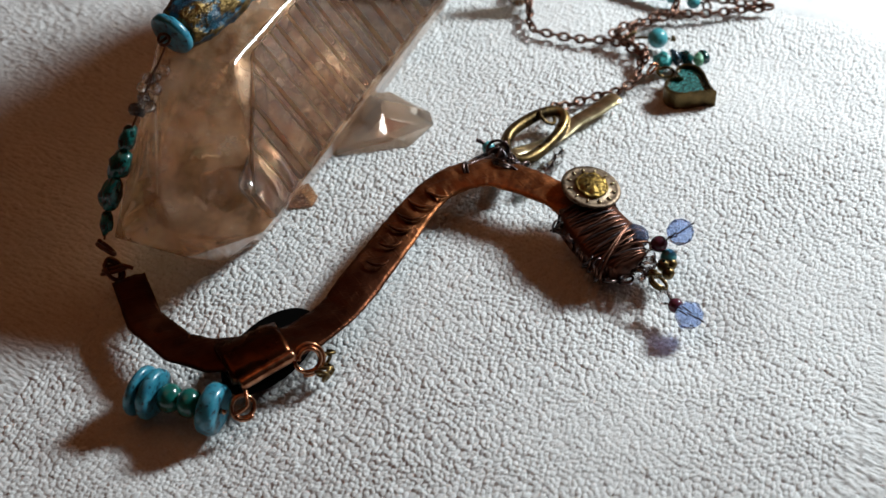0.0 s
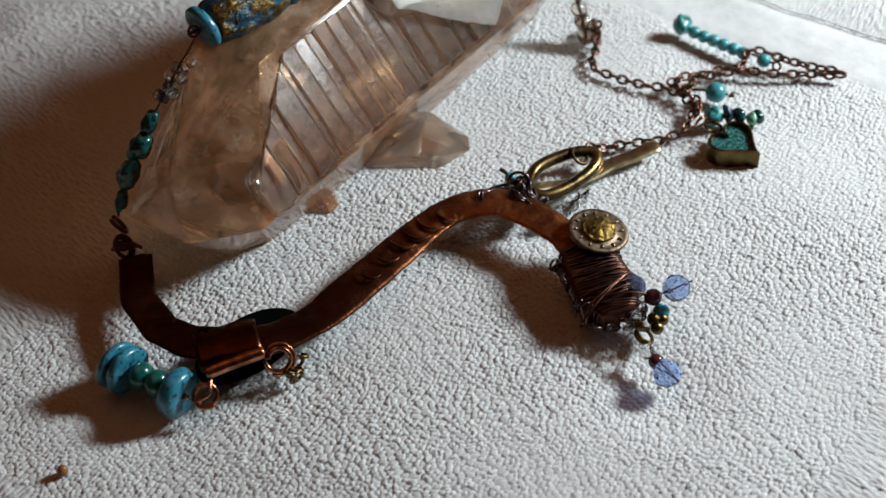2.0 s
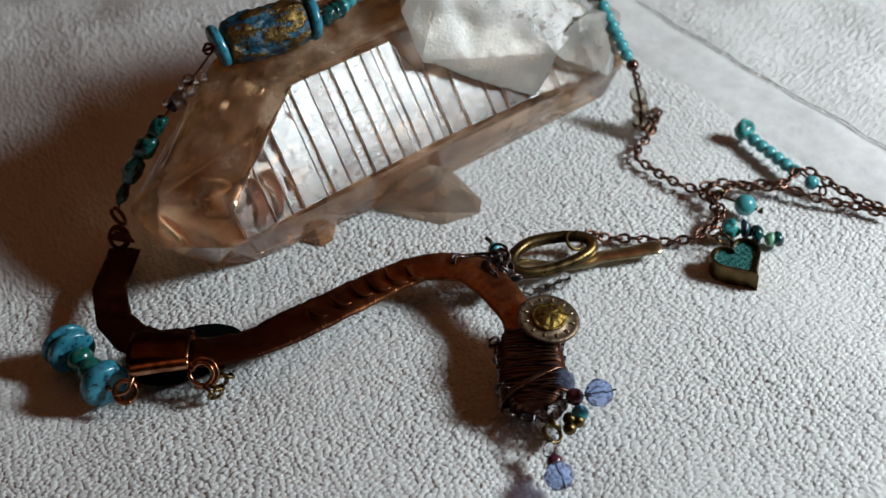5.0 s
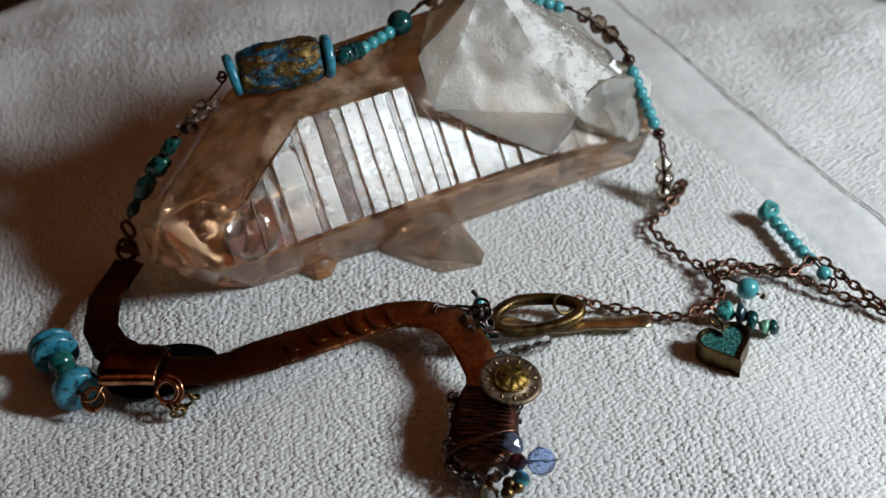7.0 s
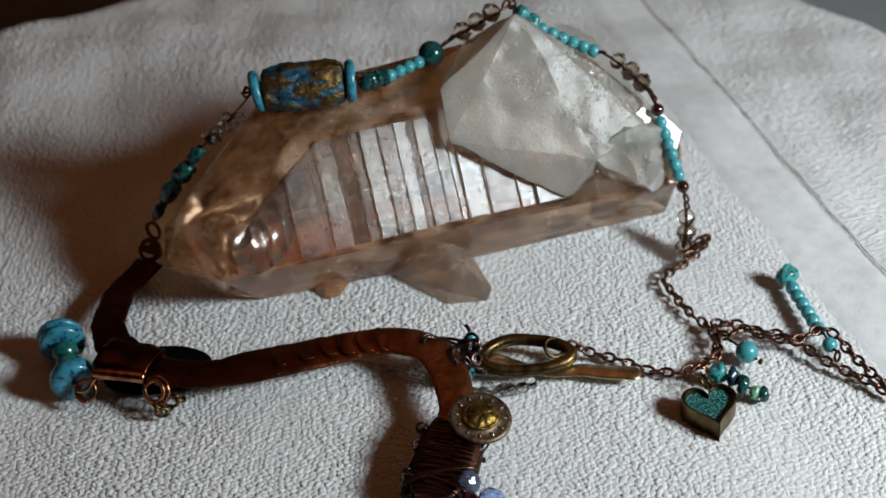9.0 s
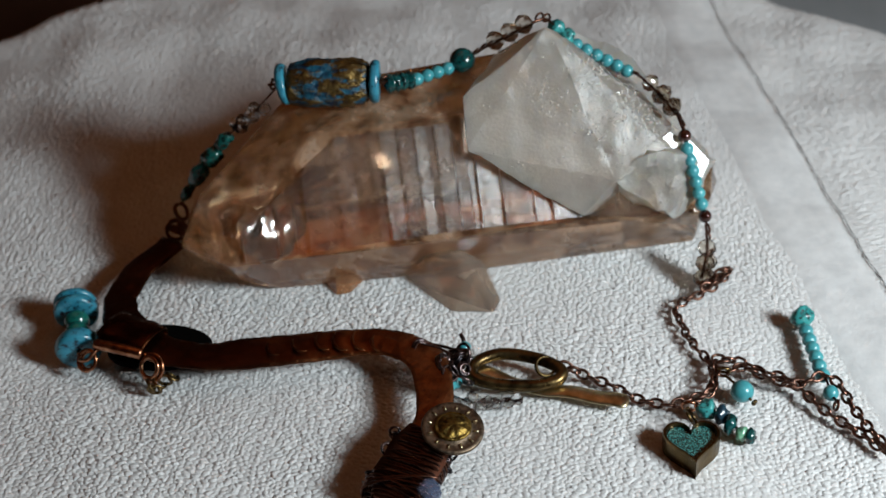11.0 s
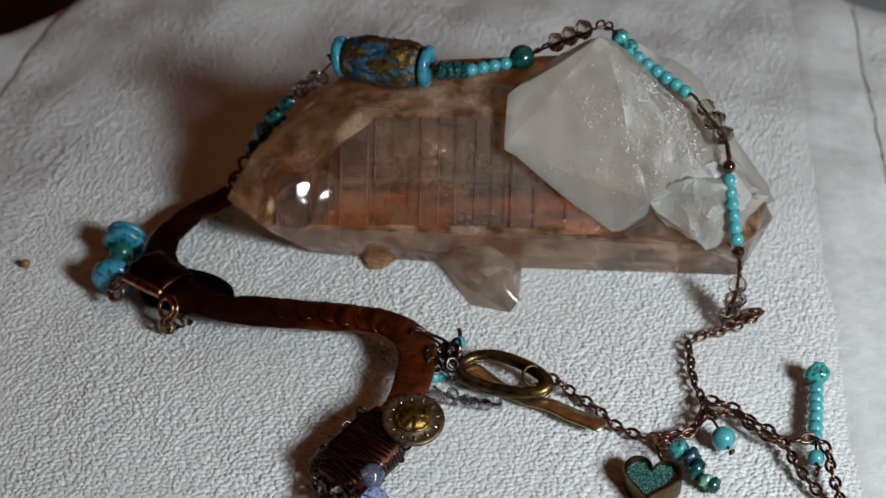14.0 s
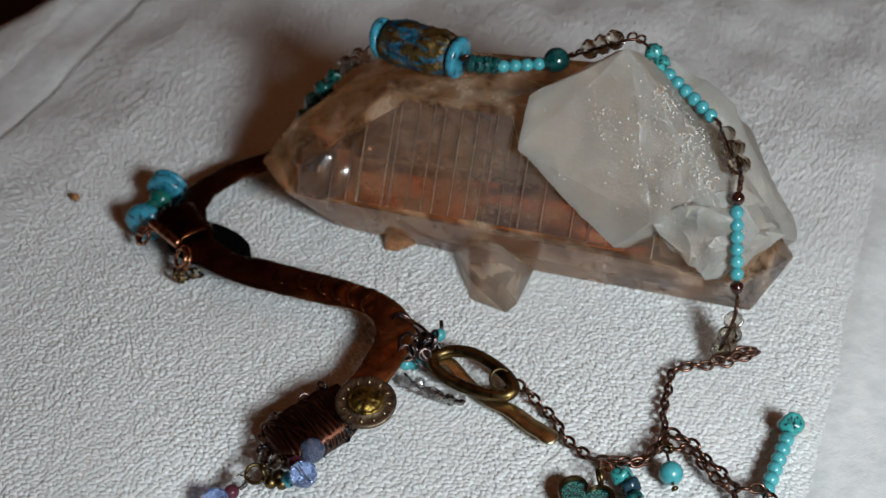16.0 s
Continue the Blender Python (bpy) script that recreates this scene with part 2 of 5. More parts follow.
TURQ = stone("turquoise_bead", (0.04, 0.25, 0.28), (0.08, 0.36, 0.385), (0.012, 0.09, 0.1), 240, 0.36)
TURQ_VEIN = stone("veined_turquoise", (0.022, 0.22, 0.22), (0.055, 0.34, 0.32), (0.01, 0.024, 0.024), 320, 0.48)
VEIN_GREEN = stone("veined_green_stone", (0.003, 0.045, 0.039), (0.01, 0.115, 0.098), (0.002, 0.006, 0.005), 300, 0.5, 0.22)
TURQ_DISC = stone("turquoise_disc", (0.02, 0.165, 0.25), (0.05, 0.29, 0.38), (0.006, 0.02, 0.035), 260, 0.47, 0.3)
MALACHITE = stone("dark_green_stone", (0.002, 0.032, 0.032), (0.006, 0.078, 0.074), (0.002, 0.007, 0.007), 300, 0.47, 0.2)
GREEN = stone("green_stone", (0.004, 0.075, 0.06), (0.012, 0.15, 0.12), (0.003, 0.012, 0.01), 150, 0.38, 0.2)
PALE_GREEN = stone("pale_green_stone", (0.11, 0.3, 0.18), (0.2, 0.42, 0.26), (0.02, 0.06, 0.04), 300, 0.4, 0.3)
BLUE_CHIP = material("dark_blue_stone", (0.012, 0.035, 0.055), 0.25)
GARNET = material("dark_red_bead", (0.05, 0.014, 0.009), 0.1, 0.6, Coat_Weight=1.0)
PLUM = material("plum_bead", (0.075, 0.016, 0.03), 0.18)


def sparkling(m, patch, scale=900, steep=0.9):
    """Patches of tiny flat facets, each tilted its own way."""
    n = Nodes(m)
    old = n.bsdf.inputs["Normal"].links[0].from_socket
    v = n.t.nodes.new("ShaderNodeTexVoronoi")
    v.inputs["Scale"].default_value = scale
    at = n.coords()
    n.link(at, v.inputs["Vector"])
    tilt = n.t.nodes.new("ShaderNodeVectorMath")
    tilt.operation = "SUBTRACT"
    n.link(v.outputs["Color"], tilt.inputs[0])
    tilt.inputs[1].default_value = (0.5, 0.5, 0.5)
    away = n.t.nodes.new("ShaderNodeVectorMath")
    away.operation = "SUBTRACT"
    n.link(at, away.inputs[0])
    n.link(v.outputs["Position"], away.inputs[1])
    dot = n.t.nodes.new("ShaderNodeVectorMath")
    dot.operation = "DOT_PRODUCT"
    n.link(tilt.outputs[0], dot.inputs[0])
    n.link(away.outputs[0], dot.inputs[1])
    mask = n.ramp(n.noise(26, 5, 0.6), patch)
    bump = n.t.nodes.new("ShaderNodeBump")
    bump.inputs["Distance"].default_value = 1.0
    many = n.t.nodes.new("ShaderNodeMath")
    many.operation = "MULTIPLY"
    n.link(mask, many.inputs[0])
    many.inputs[1].default_value = steep
    n.link(many.outputs[0], bump.inputs["Strength"])
    n.link(dot.outputs["Value"], bump.inputs["Height"])
    n.link(old, bump.inputs["Normal"])
    n.link(bump.outputs[0], n.bsdf.inputs["Normal"])
    rough = n.bsdf.inputs["Roughness"].links[0].from_socket
    n.set("Roughness", n.mix(mask, rough, (0.1, 0.1, 0.1)))


def glass(name, color, rough=0.02, ior=1.5, trans=1.0):
    return material(name, color, rough, Transmission_Weight=trans, IOR=ior)


SMOKY = glass("smoky_glass", (0.78, 0.72, 0.64), 0.02, 1.52)
CLEAR = glass("clear_glass", (0.99, 0.99, 1.0), 0.01, 1.62)
PERIWINKLE = glass("periwinkle_glass", (0.47, 0.62, 1.0), 0.03, 1.56, 0.9)


def quartz(name, color, veil, rough, low, high, wavy=0.05, ior=1.54, grain=0.0):
    """Clear quartz with cloudy veils: low and high are the shares of light let through."""
    m = material(name, color, rough, Transmission_Weight=high, IOR=ior)
    n = Nodes(m)
    clouds = n.noise(26, 6, 0.6)
    n.set("Transmission Weight", n.ramp(clouds, [(0.36, low), (0.64, high)]))
    n.set("Base Color", n.mix(n.ramp(clouds, [(0.35, 1.0), (0.6, 0.0)]), color, veil))
    n.set("Roughness", n.ramp(n.noise(55, 5), [(0.4, rough), (0.75, rough + 0.1)]))
    n.bump(n.noise(800, 4), 0.01 + grain, 0.0006, n.bump(n.noise(45, 4), wavy, 0.002))
    return m


QUARTZ = quartz("clear_quartz", (0.9, 0.53, 0.3), (0.64, 0.42, 0.27), 0.06, 0.88, 0.99, 0.03)
MILKY = quartz("milky_quartz", (0.96, 0.9, 0.83), (0.74, 0.68, 0.61), 0.36, 0.66, 0.92, 0.1, 1.5, 0.2)
CHALK = quartz("white_quartz", (0.92, 0.89, 0.84), (0.72, 0.69, 0.62), 0.4, 0.6, 0.88, 0.3, 1.5, 0.5)
CLEAVED = quartz("cleaved_quartz", (0.95, 0.92, 0.87), (0.86, 0.82, 0.76), 0.13, 0.6, 0.85, 0.04, 1.5, 0.02)
for m in (MILKY, CHALK, CLEAVED):
    p = m.node_tree.nodes["Principled BSDF"]
    p.inputs["Subsurface Weight"].default_value = 0.3
    p.inputs["Subsurface Radius"].default_value = (1.0, 0.8, 0.6)
    p.inputs["Subsurface Scale"].default_value = 0.012
sparkling(MILKY, [(0.5, 0.0), (0.68, 0.55)], 1300, 1.0)
sparkling(CHALK, [(0.5, 0.0), (0.7, 0.5)], 1100)
PALE_QUARTZ = quartz("pale_quartz", (0.98, 0.87, 0.77), (0.9, 0.74, 0.6), 0.04, 0.85, 1.0, 0.03)
TIP = quartz("clear_tip", (0.95, 0.9, 0.86), (0.8, 0.72, 0.66), 0.1, 0.98, 1.0, 0.04, 1.5)
RISER = glass("clear_riser", (1.0, 1.0, 1.0), 0.0, 1.02)
EDGE = material("pale_step_edge", (0.86, 0.74, 0.62), 0.3, Transmission_Weight=0.72, IOR=1.1)
DRUZY = material("sparkling_grain", (0.72, 0.69, 0.65), 0.22, IOR=1.6, Coat_Weight=1.0, Coat_Roughness=0.1)
RUSTY = quartz("rusty_quartz", (0.7, 0.38, 0.2), (0.5, 0.24, 0.12), 0.08, 0.5, 0.9)
VEIL = material("inner_fracture", (0.85, 0.74, 0.62), 0.12, 0.9)
n = Nodes(VEIL)
n.set("Alpha", n.ramp(n.noise(70, 5, 0.6), [(0.42, 0.0), (0.75, 0.45)]))
STRIATED = quartz("striated_quartz", (0.97, 0.93, 0.89), (0.9, 0.84, 0.78), 0.17, 0.96, 0.995, 0.07, 1.05, 0.03)
# fine growth lines down the stepped face
n = Nodes(STRIATED)
old = n.bsdf.inputs["Normal"].links[0].from_socket
squeeze = n.t.nodes.new("ShaderNodeVectorMath")
squeeze.operation = "MULTIPLY"
n.link(n.coords(), squeeze.inputs[0])
squeeze.inputs[1].default_value = (1, 0.05, 0.05)
n.bump(n.noise(1900, 3, 0.6, squeeze.outputs[0]), 0.2, 0.0004, old)
n.set("Roughness", n.ramp(n.noise(900, 4, 0.6, squeeze.outputs[0]), [(0.35, 0.13), (0.7, 0.26)]))
for m, r in ((STRIATED, 0.16), (TIP, 0.1)):
    b = m.node_tree.nodes["Principled BSDF"]
    b.inputs["Coat Weight"].default_value, b.inputs["Coat Roughness"].default_value, b.inputs["Coat IOR"].default_value = 0.42, r, 1.54
    m.node_tree.links.new(b.inputs["Normal"].links[0].from_socket, b.inputs["Coat Normal"])
# rust stains in the clear quartz
n = Nodes(QUARTZ)
wisps = n.noise(60, 7, 0.68)
n.set("Transmission Weight", n.ramp(wisps, [(0.36, 0.6), (0.56, 0.97)]))
tone = n.mix(n.ramp(wisps, [(0.34, 0.8), (0.5, 0.0)]), n.bsdf.inputs["Base Color"].links[0].from_socket, (0.64, 0.46, 0.34))
n.set("Base Color", n.mix(n.ramp(n.noise(30, 6, 0.65), [(0.46, 0.0), (0.68, 0.75)]), tone, (0.82, 0.5, 0.26)))
n.bump(n.noise(420, 5, 0.7), 0.05, 0.0006, n.bsdf.inputs["Normal"].links[0].from_socket)

BARREL = material("gilded_clay", (0.03, 0.2, 0.32), 0.42)
n = Nodes(BARREL)
vec = n.t.nodes.new("ShaderNodeVectorMath")
vec.operation = "MULTIPLY"
n.link(n.coords(), vec.inputs[0])
vec.inputs[1].default_value = (1, 1, 0.55)
ridge = n.noise(190, 5, 0.6, vec.outputs[0])
gold = n.ramp(ridge, [(0.45, 0.0), (0.52, 1.0)])
blue = n.ramp(n.noise(380, 3), [(0.35, (0.002, 0.015, 0.042)), (0.66, (0.008, 0.1, 0.16))])
n.set("Base Color", n.mix(gold, blue, n.ramp(n.noise(260, 4), [(0.3, (0.035, 0.02, 0.009)), (0.7, (0.26, 0.165, 0.05))])))
n.set("Metallic", n.mix(gold, (0.0, 0.0, 0.0), (0.85, 0.85, 0.85)))
n.bump(ridge, 1.0, 0.003)

RESIN = material("glitter_resin", (0.02, 0.18, 0.17), 0.2, Coat_Weight=1.0, Coat_Roughness=0.05)
n = Nodes(RESIN)
fl = n.ramp(n.noise(2200, 2), [(0.42, (0.003, 0.032, 0.032)), (0.54, (0.01, 0.1, 0.095)), (0.68, (0.13, 0.36, 0.33))])
n.set("Base Color", fl)
n.bump(n.noise(2200, 2), 0.5, 0.0004)

# tan of the unseen walls, chosen to warm the light they bounce
BOUNCE_WALL = material("bounce_tan", (0.66, 0.36, 0.24), 0.8)
n = Nodes(BOUNCE_WALL)
n.set("Base Color", n.ramp(n.noise(2.5, 4), [(0.3, (0.4, 0.18, 0.085)), (0.7, (0.48, 0.23, 0.115))]))
WOOD = material("dark_wood", (0.03, 0.012, 0.007), 0.5)
n = Nodes(WOOD)
n.set("Base Color", n.ramp(n.noise(14, 6), [(0.3, (0.018, 0.007, 0.004)), (0.7, (0.045, 0.018, 0.01))]))
GREY = material("grey_mat", (0.36, 0.4, 0.42), 0.7)
n = Nodes(GREY)
n.set("Base Color", n.ramp(n.noise(20, 4), [(0.3, (0.33, 0.37, 0.39)), (0.7, (0.4, 0.44, 0.46))]))
PANE = glass("window_pane", (0.95, 0.97, 1.0), 0.0, 1.45)
SEED = material("brown_seed", (0.25, 0.11, 0.03), 0.4)


# ---- the room, unseen and added: tan walls warm the fill, a window sits behind the key lamp ----
def slab(name, lo, hi, mat, kind="structure", label="", category=""):
    bm = bmesh.new()
    bmesh.ops.create_cube(bm, size=1.0)
    for v in bm.verts:
        v.co = Vector([(a + b) / 2 + c * (b - a) for a, b, c in zip(lo, hi, v.co)])
    for v in bm.verts:
        v.co /= U
    ob = part(name, bm, mat, None, label, False)
    return tagged(ob, "", category, "", kind)


X0, X1, Y0, Y1, Z0, Z1 = -2.2, 0.55, -2.3, 2.2, -0.86, 1.7
slab("floor", (X0, Y0, Z0 - 0.1), (X1, Y1, Z0), WOOD)
slab("ceiling", (X0, Y0, Z1), (X1, Y1, Z1 + 0.1), BOUNCE_WALL)
slab("wall_west", (X0 - 0.1, Y0, Z0), (X0, Y1, Z1), BOUNCE_WALL)
slab("wall_north", (X0, Y1, Z0), (X1, Y1 + 0.1, Z1), BOUNCE_WALL)
slab("wall_south", (X0, Y0 - 0.1, Z0), (X1, Y0, Z1), BOUNCE_WALL)
WY0, WY1, WZ0, WZ1 = -0.49, -0.29, 0.3, 0.48
slab("wall_east", (X1, WY1, Z0), (X1 + 0.1, Y1, Z1), BOUNCE_WALL)
slab("wall_east", (X1, Y0, Z0), (X1 + 0.1, WY0, Z1), BOUNCE_WALL)
slab("wall_east", (X1, WY0, Z0), (X1 + 0.1, WY1, WZ0), BOUNCE_WALL)
slab("wall_east", (X1, WY0, WZ1), (X1 + 0.1, WY1, Z1), BOUNCE_WALL)
slab("window_1", (X1 + 0.04, WY0, WZ0), (X1 + 0.05, WY1, WZ1), PANE)

# the table with a grey mat, and the round stand under the towel
table = empty("table", "dark brown wooden table carrying the round stand", "table", (0, 0, -8.6))
for nm, lo, hi in (("tabletop", (-8.5, -6.5, -1.75), (5.25, 6.5, -1.35)), ("leg", (-8.2, -6.2, -8.6), (-7.6, -5.6, -1.75)), ("leg", (4.4, -6.2, -8.6), (5.0, -5.6, -1.75)), ("leg", (-8.2, 5.6, -8.6), (-7.6, 6.2, -1.75)), ("leg", (4.4, 5.6, -8.6), (5.0, 6.2, -1.75))):
    bm = bmesh.new()
    bmesh.ops.create_cube(bm, size=1.0)
    for v in bm.verts:
        v.co = Vector([(a + b) / 2 + c * (b - a) for a, b, c in zip(lo, hi, v.co)]) - Vector((0, 0, -8.6))
    bmesh.ops.bevel(bm, geom=list(bm.edges), offset=0.06, segments=2, affect="EDGES")
    part(nm, bm, WOOD, table, smooth=False)
bm = bmesh.new()
bmesh.ops.create_cube(bm, size=1.0)
for v in bm.verts:
    v.co = Vector((3.1 + 4.2 * v.co.x, 1.6 + 9.4 * v.co.y, -1.33 + 0.03 * v.co.z))
tagged(part("table_mat", bm, GREY, None, smooth=False), "plain pale grey mat lying on the dark table", "mat")
bm = lathe([(0, -1.3), (1.6, -1.3), (1.6, -1.2), (0.5, -1.1), (0.5, -0.35), (3.05, -0.3), (3.1, -0.2), (3.05, -0.1), (0, -0.1)], 64)
for v in bm.verts:
    v.co += Vector((0.25, 0.15, 0))
tagged(part("turntable", bm, WOOD, None), "round dark wooden turntable hidden under the towel", "turntable")

# ---- the towel ----
CX, CY, RIM = 0.25, 0.15, 3.34


def axis_lines(a, lo, hi, b, fine, coarse):
    left = list(np.arange(a, lo, coarse))
    mid = list(np.arange(lo, hi, fine))
    right = list(np.arange(hi, b, coarse))
    return np.array(left + mid + right)


def drape(x, y):
    """The towel's height without its pile."""
    r = np.hypot(x - CX, y - CY)
    a = np.arctan2(y - CY, x - CX)
    rim = RIM + 0.03 * np.sin(5 * a + 3) + 0.03 * np.sin(11 * a + 2) + 0.018 * np.sin(23 * a) - 0.16 * np.clip(a - 2.1, 0, 0.6)
    z = -np.clip(r - rim + 0.12, 0, None) ** 2 * 2.4
    z = np.maximum(z, -1.25)
    for px, py, w, d in ((-0.98, 0.37, 0.16, 0.045), (0.02, -1.0, 0.16, 0.035), (1.76, -0.36, 0.2, 0.02), (-0.67, 0.03, 0.15, 0.02)):
        z = z - d * np.exp(-((x - px) ** 2 + (y - py) ** 2) / (2 * w * w))
    loose = np.clip((r - 1.3) / 1.4, 0, 1)
    waves = 0.03 * np.sin(3.1 * x + 1.3 * y + 0.7) * np.sin(2.3 * y - 1.1 * x) + 0.016 * np.sin(6.3 * x - 3.7 * y + 1.9) * np.sin(5.1 * y + 2.2 * x) + 0.008 * np.sin(13 * x + 7 * y) * np.sin(11 * y - 5 * x + 1)
    return z + loose * waves + 0.012 * np.sin(1.7 * x + 0.6) * np.sin(1.3 * y + 0.4) - 0.008


def border_share(x):
    """1 on the pile, 0 on the woven bands near the towel's two ends."""
    a = np.clip((np.abs(x - 2.045) - 0.06) / 0.2, 0, 1)
    b = np.clip((np.abs(x + 2.16) - 0.08) / 0.12, 0, 1)
    return a * b


def pile(x, y):
    """Loops of the terry pile: plump kernels in staggered rows, parted by narrow grooves."""
    cw, ch = 0.0245, 0.0188
    wx = x + 0.35 * y + 0.011 * np.sin(9 * y) + 0.008 * np.sin(23 * x + 11 * y)
    wy = y - 0.12 * x + 0.011 * np.sin(7 * x + 3 * y) + 0.005 * np.sin(31 * x - 9 * y)
    gx, gy = np.floor(wx / cw), np.floor(wy / ch)
    first, second = np.full(x.shape, 9.0), np.full(x.shape, 9.0)
    amp = np.ones(x.shape)
    for i in (-2, -1, 0, 1):
        for j in (-2, -1, 0, 1, 2):
            ix, iy = gx + i, gy + j
            h1 = np.modf(np.abs(np.sin(ix * 127.1 + iy * 311.7) * 43758.5453))[0]
            h2 = np.modf(np.abs(np.sin(ix * 269.5 + iy * 183.3) * 24634.6345))[0]
            px = (ix + 0.5 * (iy % 2) + 0.16 + 0.68 * h1) * cw
            py = (iy + 0.14 + 0.72 * h2) * ch
            d = np.hypot((wx - px) / 0.0128, (wy - py) / 0.01)
            nearer = d < first
            second = np.where(nearer, first, np.minimum(second, d))
            amp = np.where(nearer, 0.72 + 0.56 * np.modf(7.3 * h2 + 3.1 * h1)[0], amp)
            first = np.where(nearer, d, first)
    edge = np.clip((second - first) / 0.5, 0, 1)
    dome = np.sqrt(np.clip(1 - (first / 1.82) ** 2, 0.05, 1))
    tufts = 1 + 0.08 * np.sin(61 * x + 23 * y) * np.sin(53 * y - 31 * x + 2) + 0.05 * np.sin(97 * x - 41 * y) * np.sin(83 * y + 29 * x)
    patchy = tufts * (0.9 + 0.3 * np.sin(5.1 * x + 2.2 * y) * np.sin(3.7 * y - 1.9 * x + 1))
    return 0.0108 * amp * patchy * dome * (0.04 + 0.96 * np.sqrt(edge * (2 - edge))) - 0.0096


towel = empty("towel", "white cotton terry towel spread over a round stand", "towel", (0, 0, -1.3))
gx = axis_lines(-3.6, -1.5, 2.1, 4.1, 0.0034, 0.0105)
gy = axis_lines(-2.2, -1.6, 0.95, 4.0, 0.0034, 0.0105)
XX, YY = np.meshgrid(gx, gy)
ZZ = drape(XX, YY) + pile(XX, YY) * border_share(XX) - 0.012 * (1 - border_share(XX))
RR = np.hypot(XX - CX, YY - CY)
index = np.arange(XX.size).reshape(XX.shape)
quads = np.stack([index[:-1, :-1], index[:-1, 1:], index[1:, 1:], index[1:, :-1]], -1).reshape(-1, 4)
keep = (RR.ravel()[quads] < 3.7).all(1)
quads = quads[keep]
used, inverse = np.unique(quads, return_inverse=True)
verts = np.stack([XX.ravel(), YY.ravel(), ZZ.ravel() + 1.3], -1)[used] * U
quads = inverse.reshape(-1, 4)
me = bpy.data.meshes.new("terry_surface")
me.vertices.add(len(verts))
me.vertices.foreach_set("co", verts.ravel().astype(np.float32))
me.loops.add(quads.size)
me.loops.foreach_set("vertex_index", quads.ravel().astype(np.int32))
me.polygons.add(len(quads))
me.polygons.foreach_set("loop_start", np.arange(0, quads.size, 4, dtype=np.int32))
me.polygons.foreach_set("use_smooth", np.ones(len(quads), bool))
me.update(calc_edges=True)
me.materials.append(TERRY)
ob = new("terry_surface", me)
ob.parent = towel


def towel_band(x0, x1, label):
    bm = bmesh.new()
    rows = []
    for i in range(121):
        y = -2.9 + 5.9 * i / 120
        row = []
        for j in range(9):
            x = x0 + (x1 - x0) * j / 8
            edge = 0.006 * noise.noise((x * 9, y * 9, 1)) if j in (0, 8) else 0
            z = float(drape(np.array(x), np.array(y))) - 0.001 + 0.005 * noise.noise((x * 6, y * 3, 5)) - (0.008 if j in (0, 8) else 0)
            row.append(bm.verts.new((x + edge, y, z + 1.3)))
        rows.append(row)
    for A, B in zip(rows, rows[1:]):
        for j in range(8):
            bm.faces.new((A[j], A[j + 1], B[j + 1], B[j]))
    part("woven_band", bm, BORDER, towel, label)


towel_band(1.88, 2.19, "smooth flat woven band across the towel")
towel_band(-2.31, -2.01, "smooth flat woven band across the towel")
for x, amp in ((2.205, 0.012), (-1.99, 0.012)):
    bm = bmesh.new()
    pts = []
    for i in range(320):
        y = -2.8 + 5.6 * i / 319
        xx = x + amp * noise.noise((y * 7, x, 0)) + 0.006 * noise.noise((y * 40, x, 3))
        pts.append((xx, y, float(drape(np.array(xx), np.array(y))) + 1.3 + 0.001 + 0.004 * noise.noise((y * 50, 2, x))))
    tube(bm, pts, 0.0026, 5, taper=lambda u: 0.75 + 0.7 * noise.noise((u * 90, 0, 4)))
    part("stitching", bm, THREAD, towel, "dark stitched seam line")

# ---- the quartz crystal ----
crystal = empty("quartz_crystal", "large pale clear quartz crystal cluster lying on the towel", "crystal")


def craggy(bm, depth, seed, cuts=4):
    """Break the underside and the back into uneven planes, pushed inwards."""
    rnd = random.Random(seed)
    bm.normal_update()
    broken = [f for f in bm.faces if (f.normal.z < -0.6 or f.normal.y > 0.25) and f.calc_area() > 0.01]
    for f in broken:
        nn, c, verts = f.normal.copy(), f.calc_center_median(), list(f.verts)
        bm.faces.remove(f)
        rings = [verts]
        for k in range(1, cuts):
            share = k / cuts
            ring = []
            for v in verts:
                p = v.co.lerp(c, share) + Vector((rnd.uniform(-1, 1), rnd.uniform(-1, 1), 0)) * 0.4 * depth
                ring.append(bm.verts.new(p - nn * depth * rnd.uniform(0.1, 1.0)))
            rings.append(ring)
        mid = bm.verts.new(c - nn * depth * rnd.random())
        k = len(verts)
        for A, B in zip(rings, rings[1:]):
            for j in range(k):
                i = (j + 1) % k
                if rnd.random() < 0.5:
                    bm.faces.new((A[j], A[i], B[i]))
                    bm.faces.new((A[j], B[i], B[j]))
                else:
                    bm.faces.new((A[j], A[i], B[j]))
                    bm.faces.new((A[i], B[i], B[j]))
        for j in range(k):
            bm.faces.new((rings[-1][j], rings[-1][(j + 1) % k], mid))
    bmesh.ops.recalc_face_normals(bm, faces=bm.faces)
    return bm


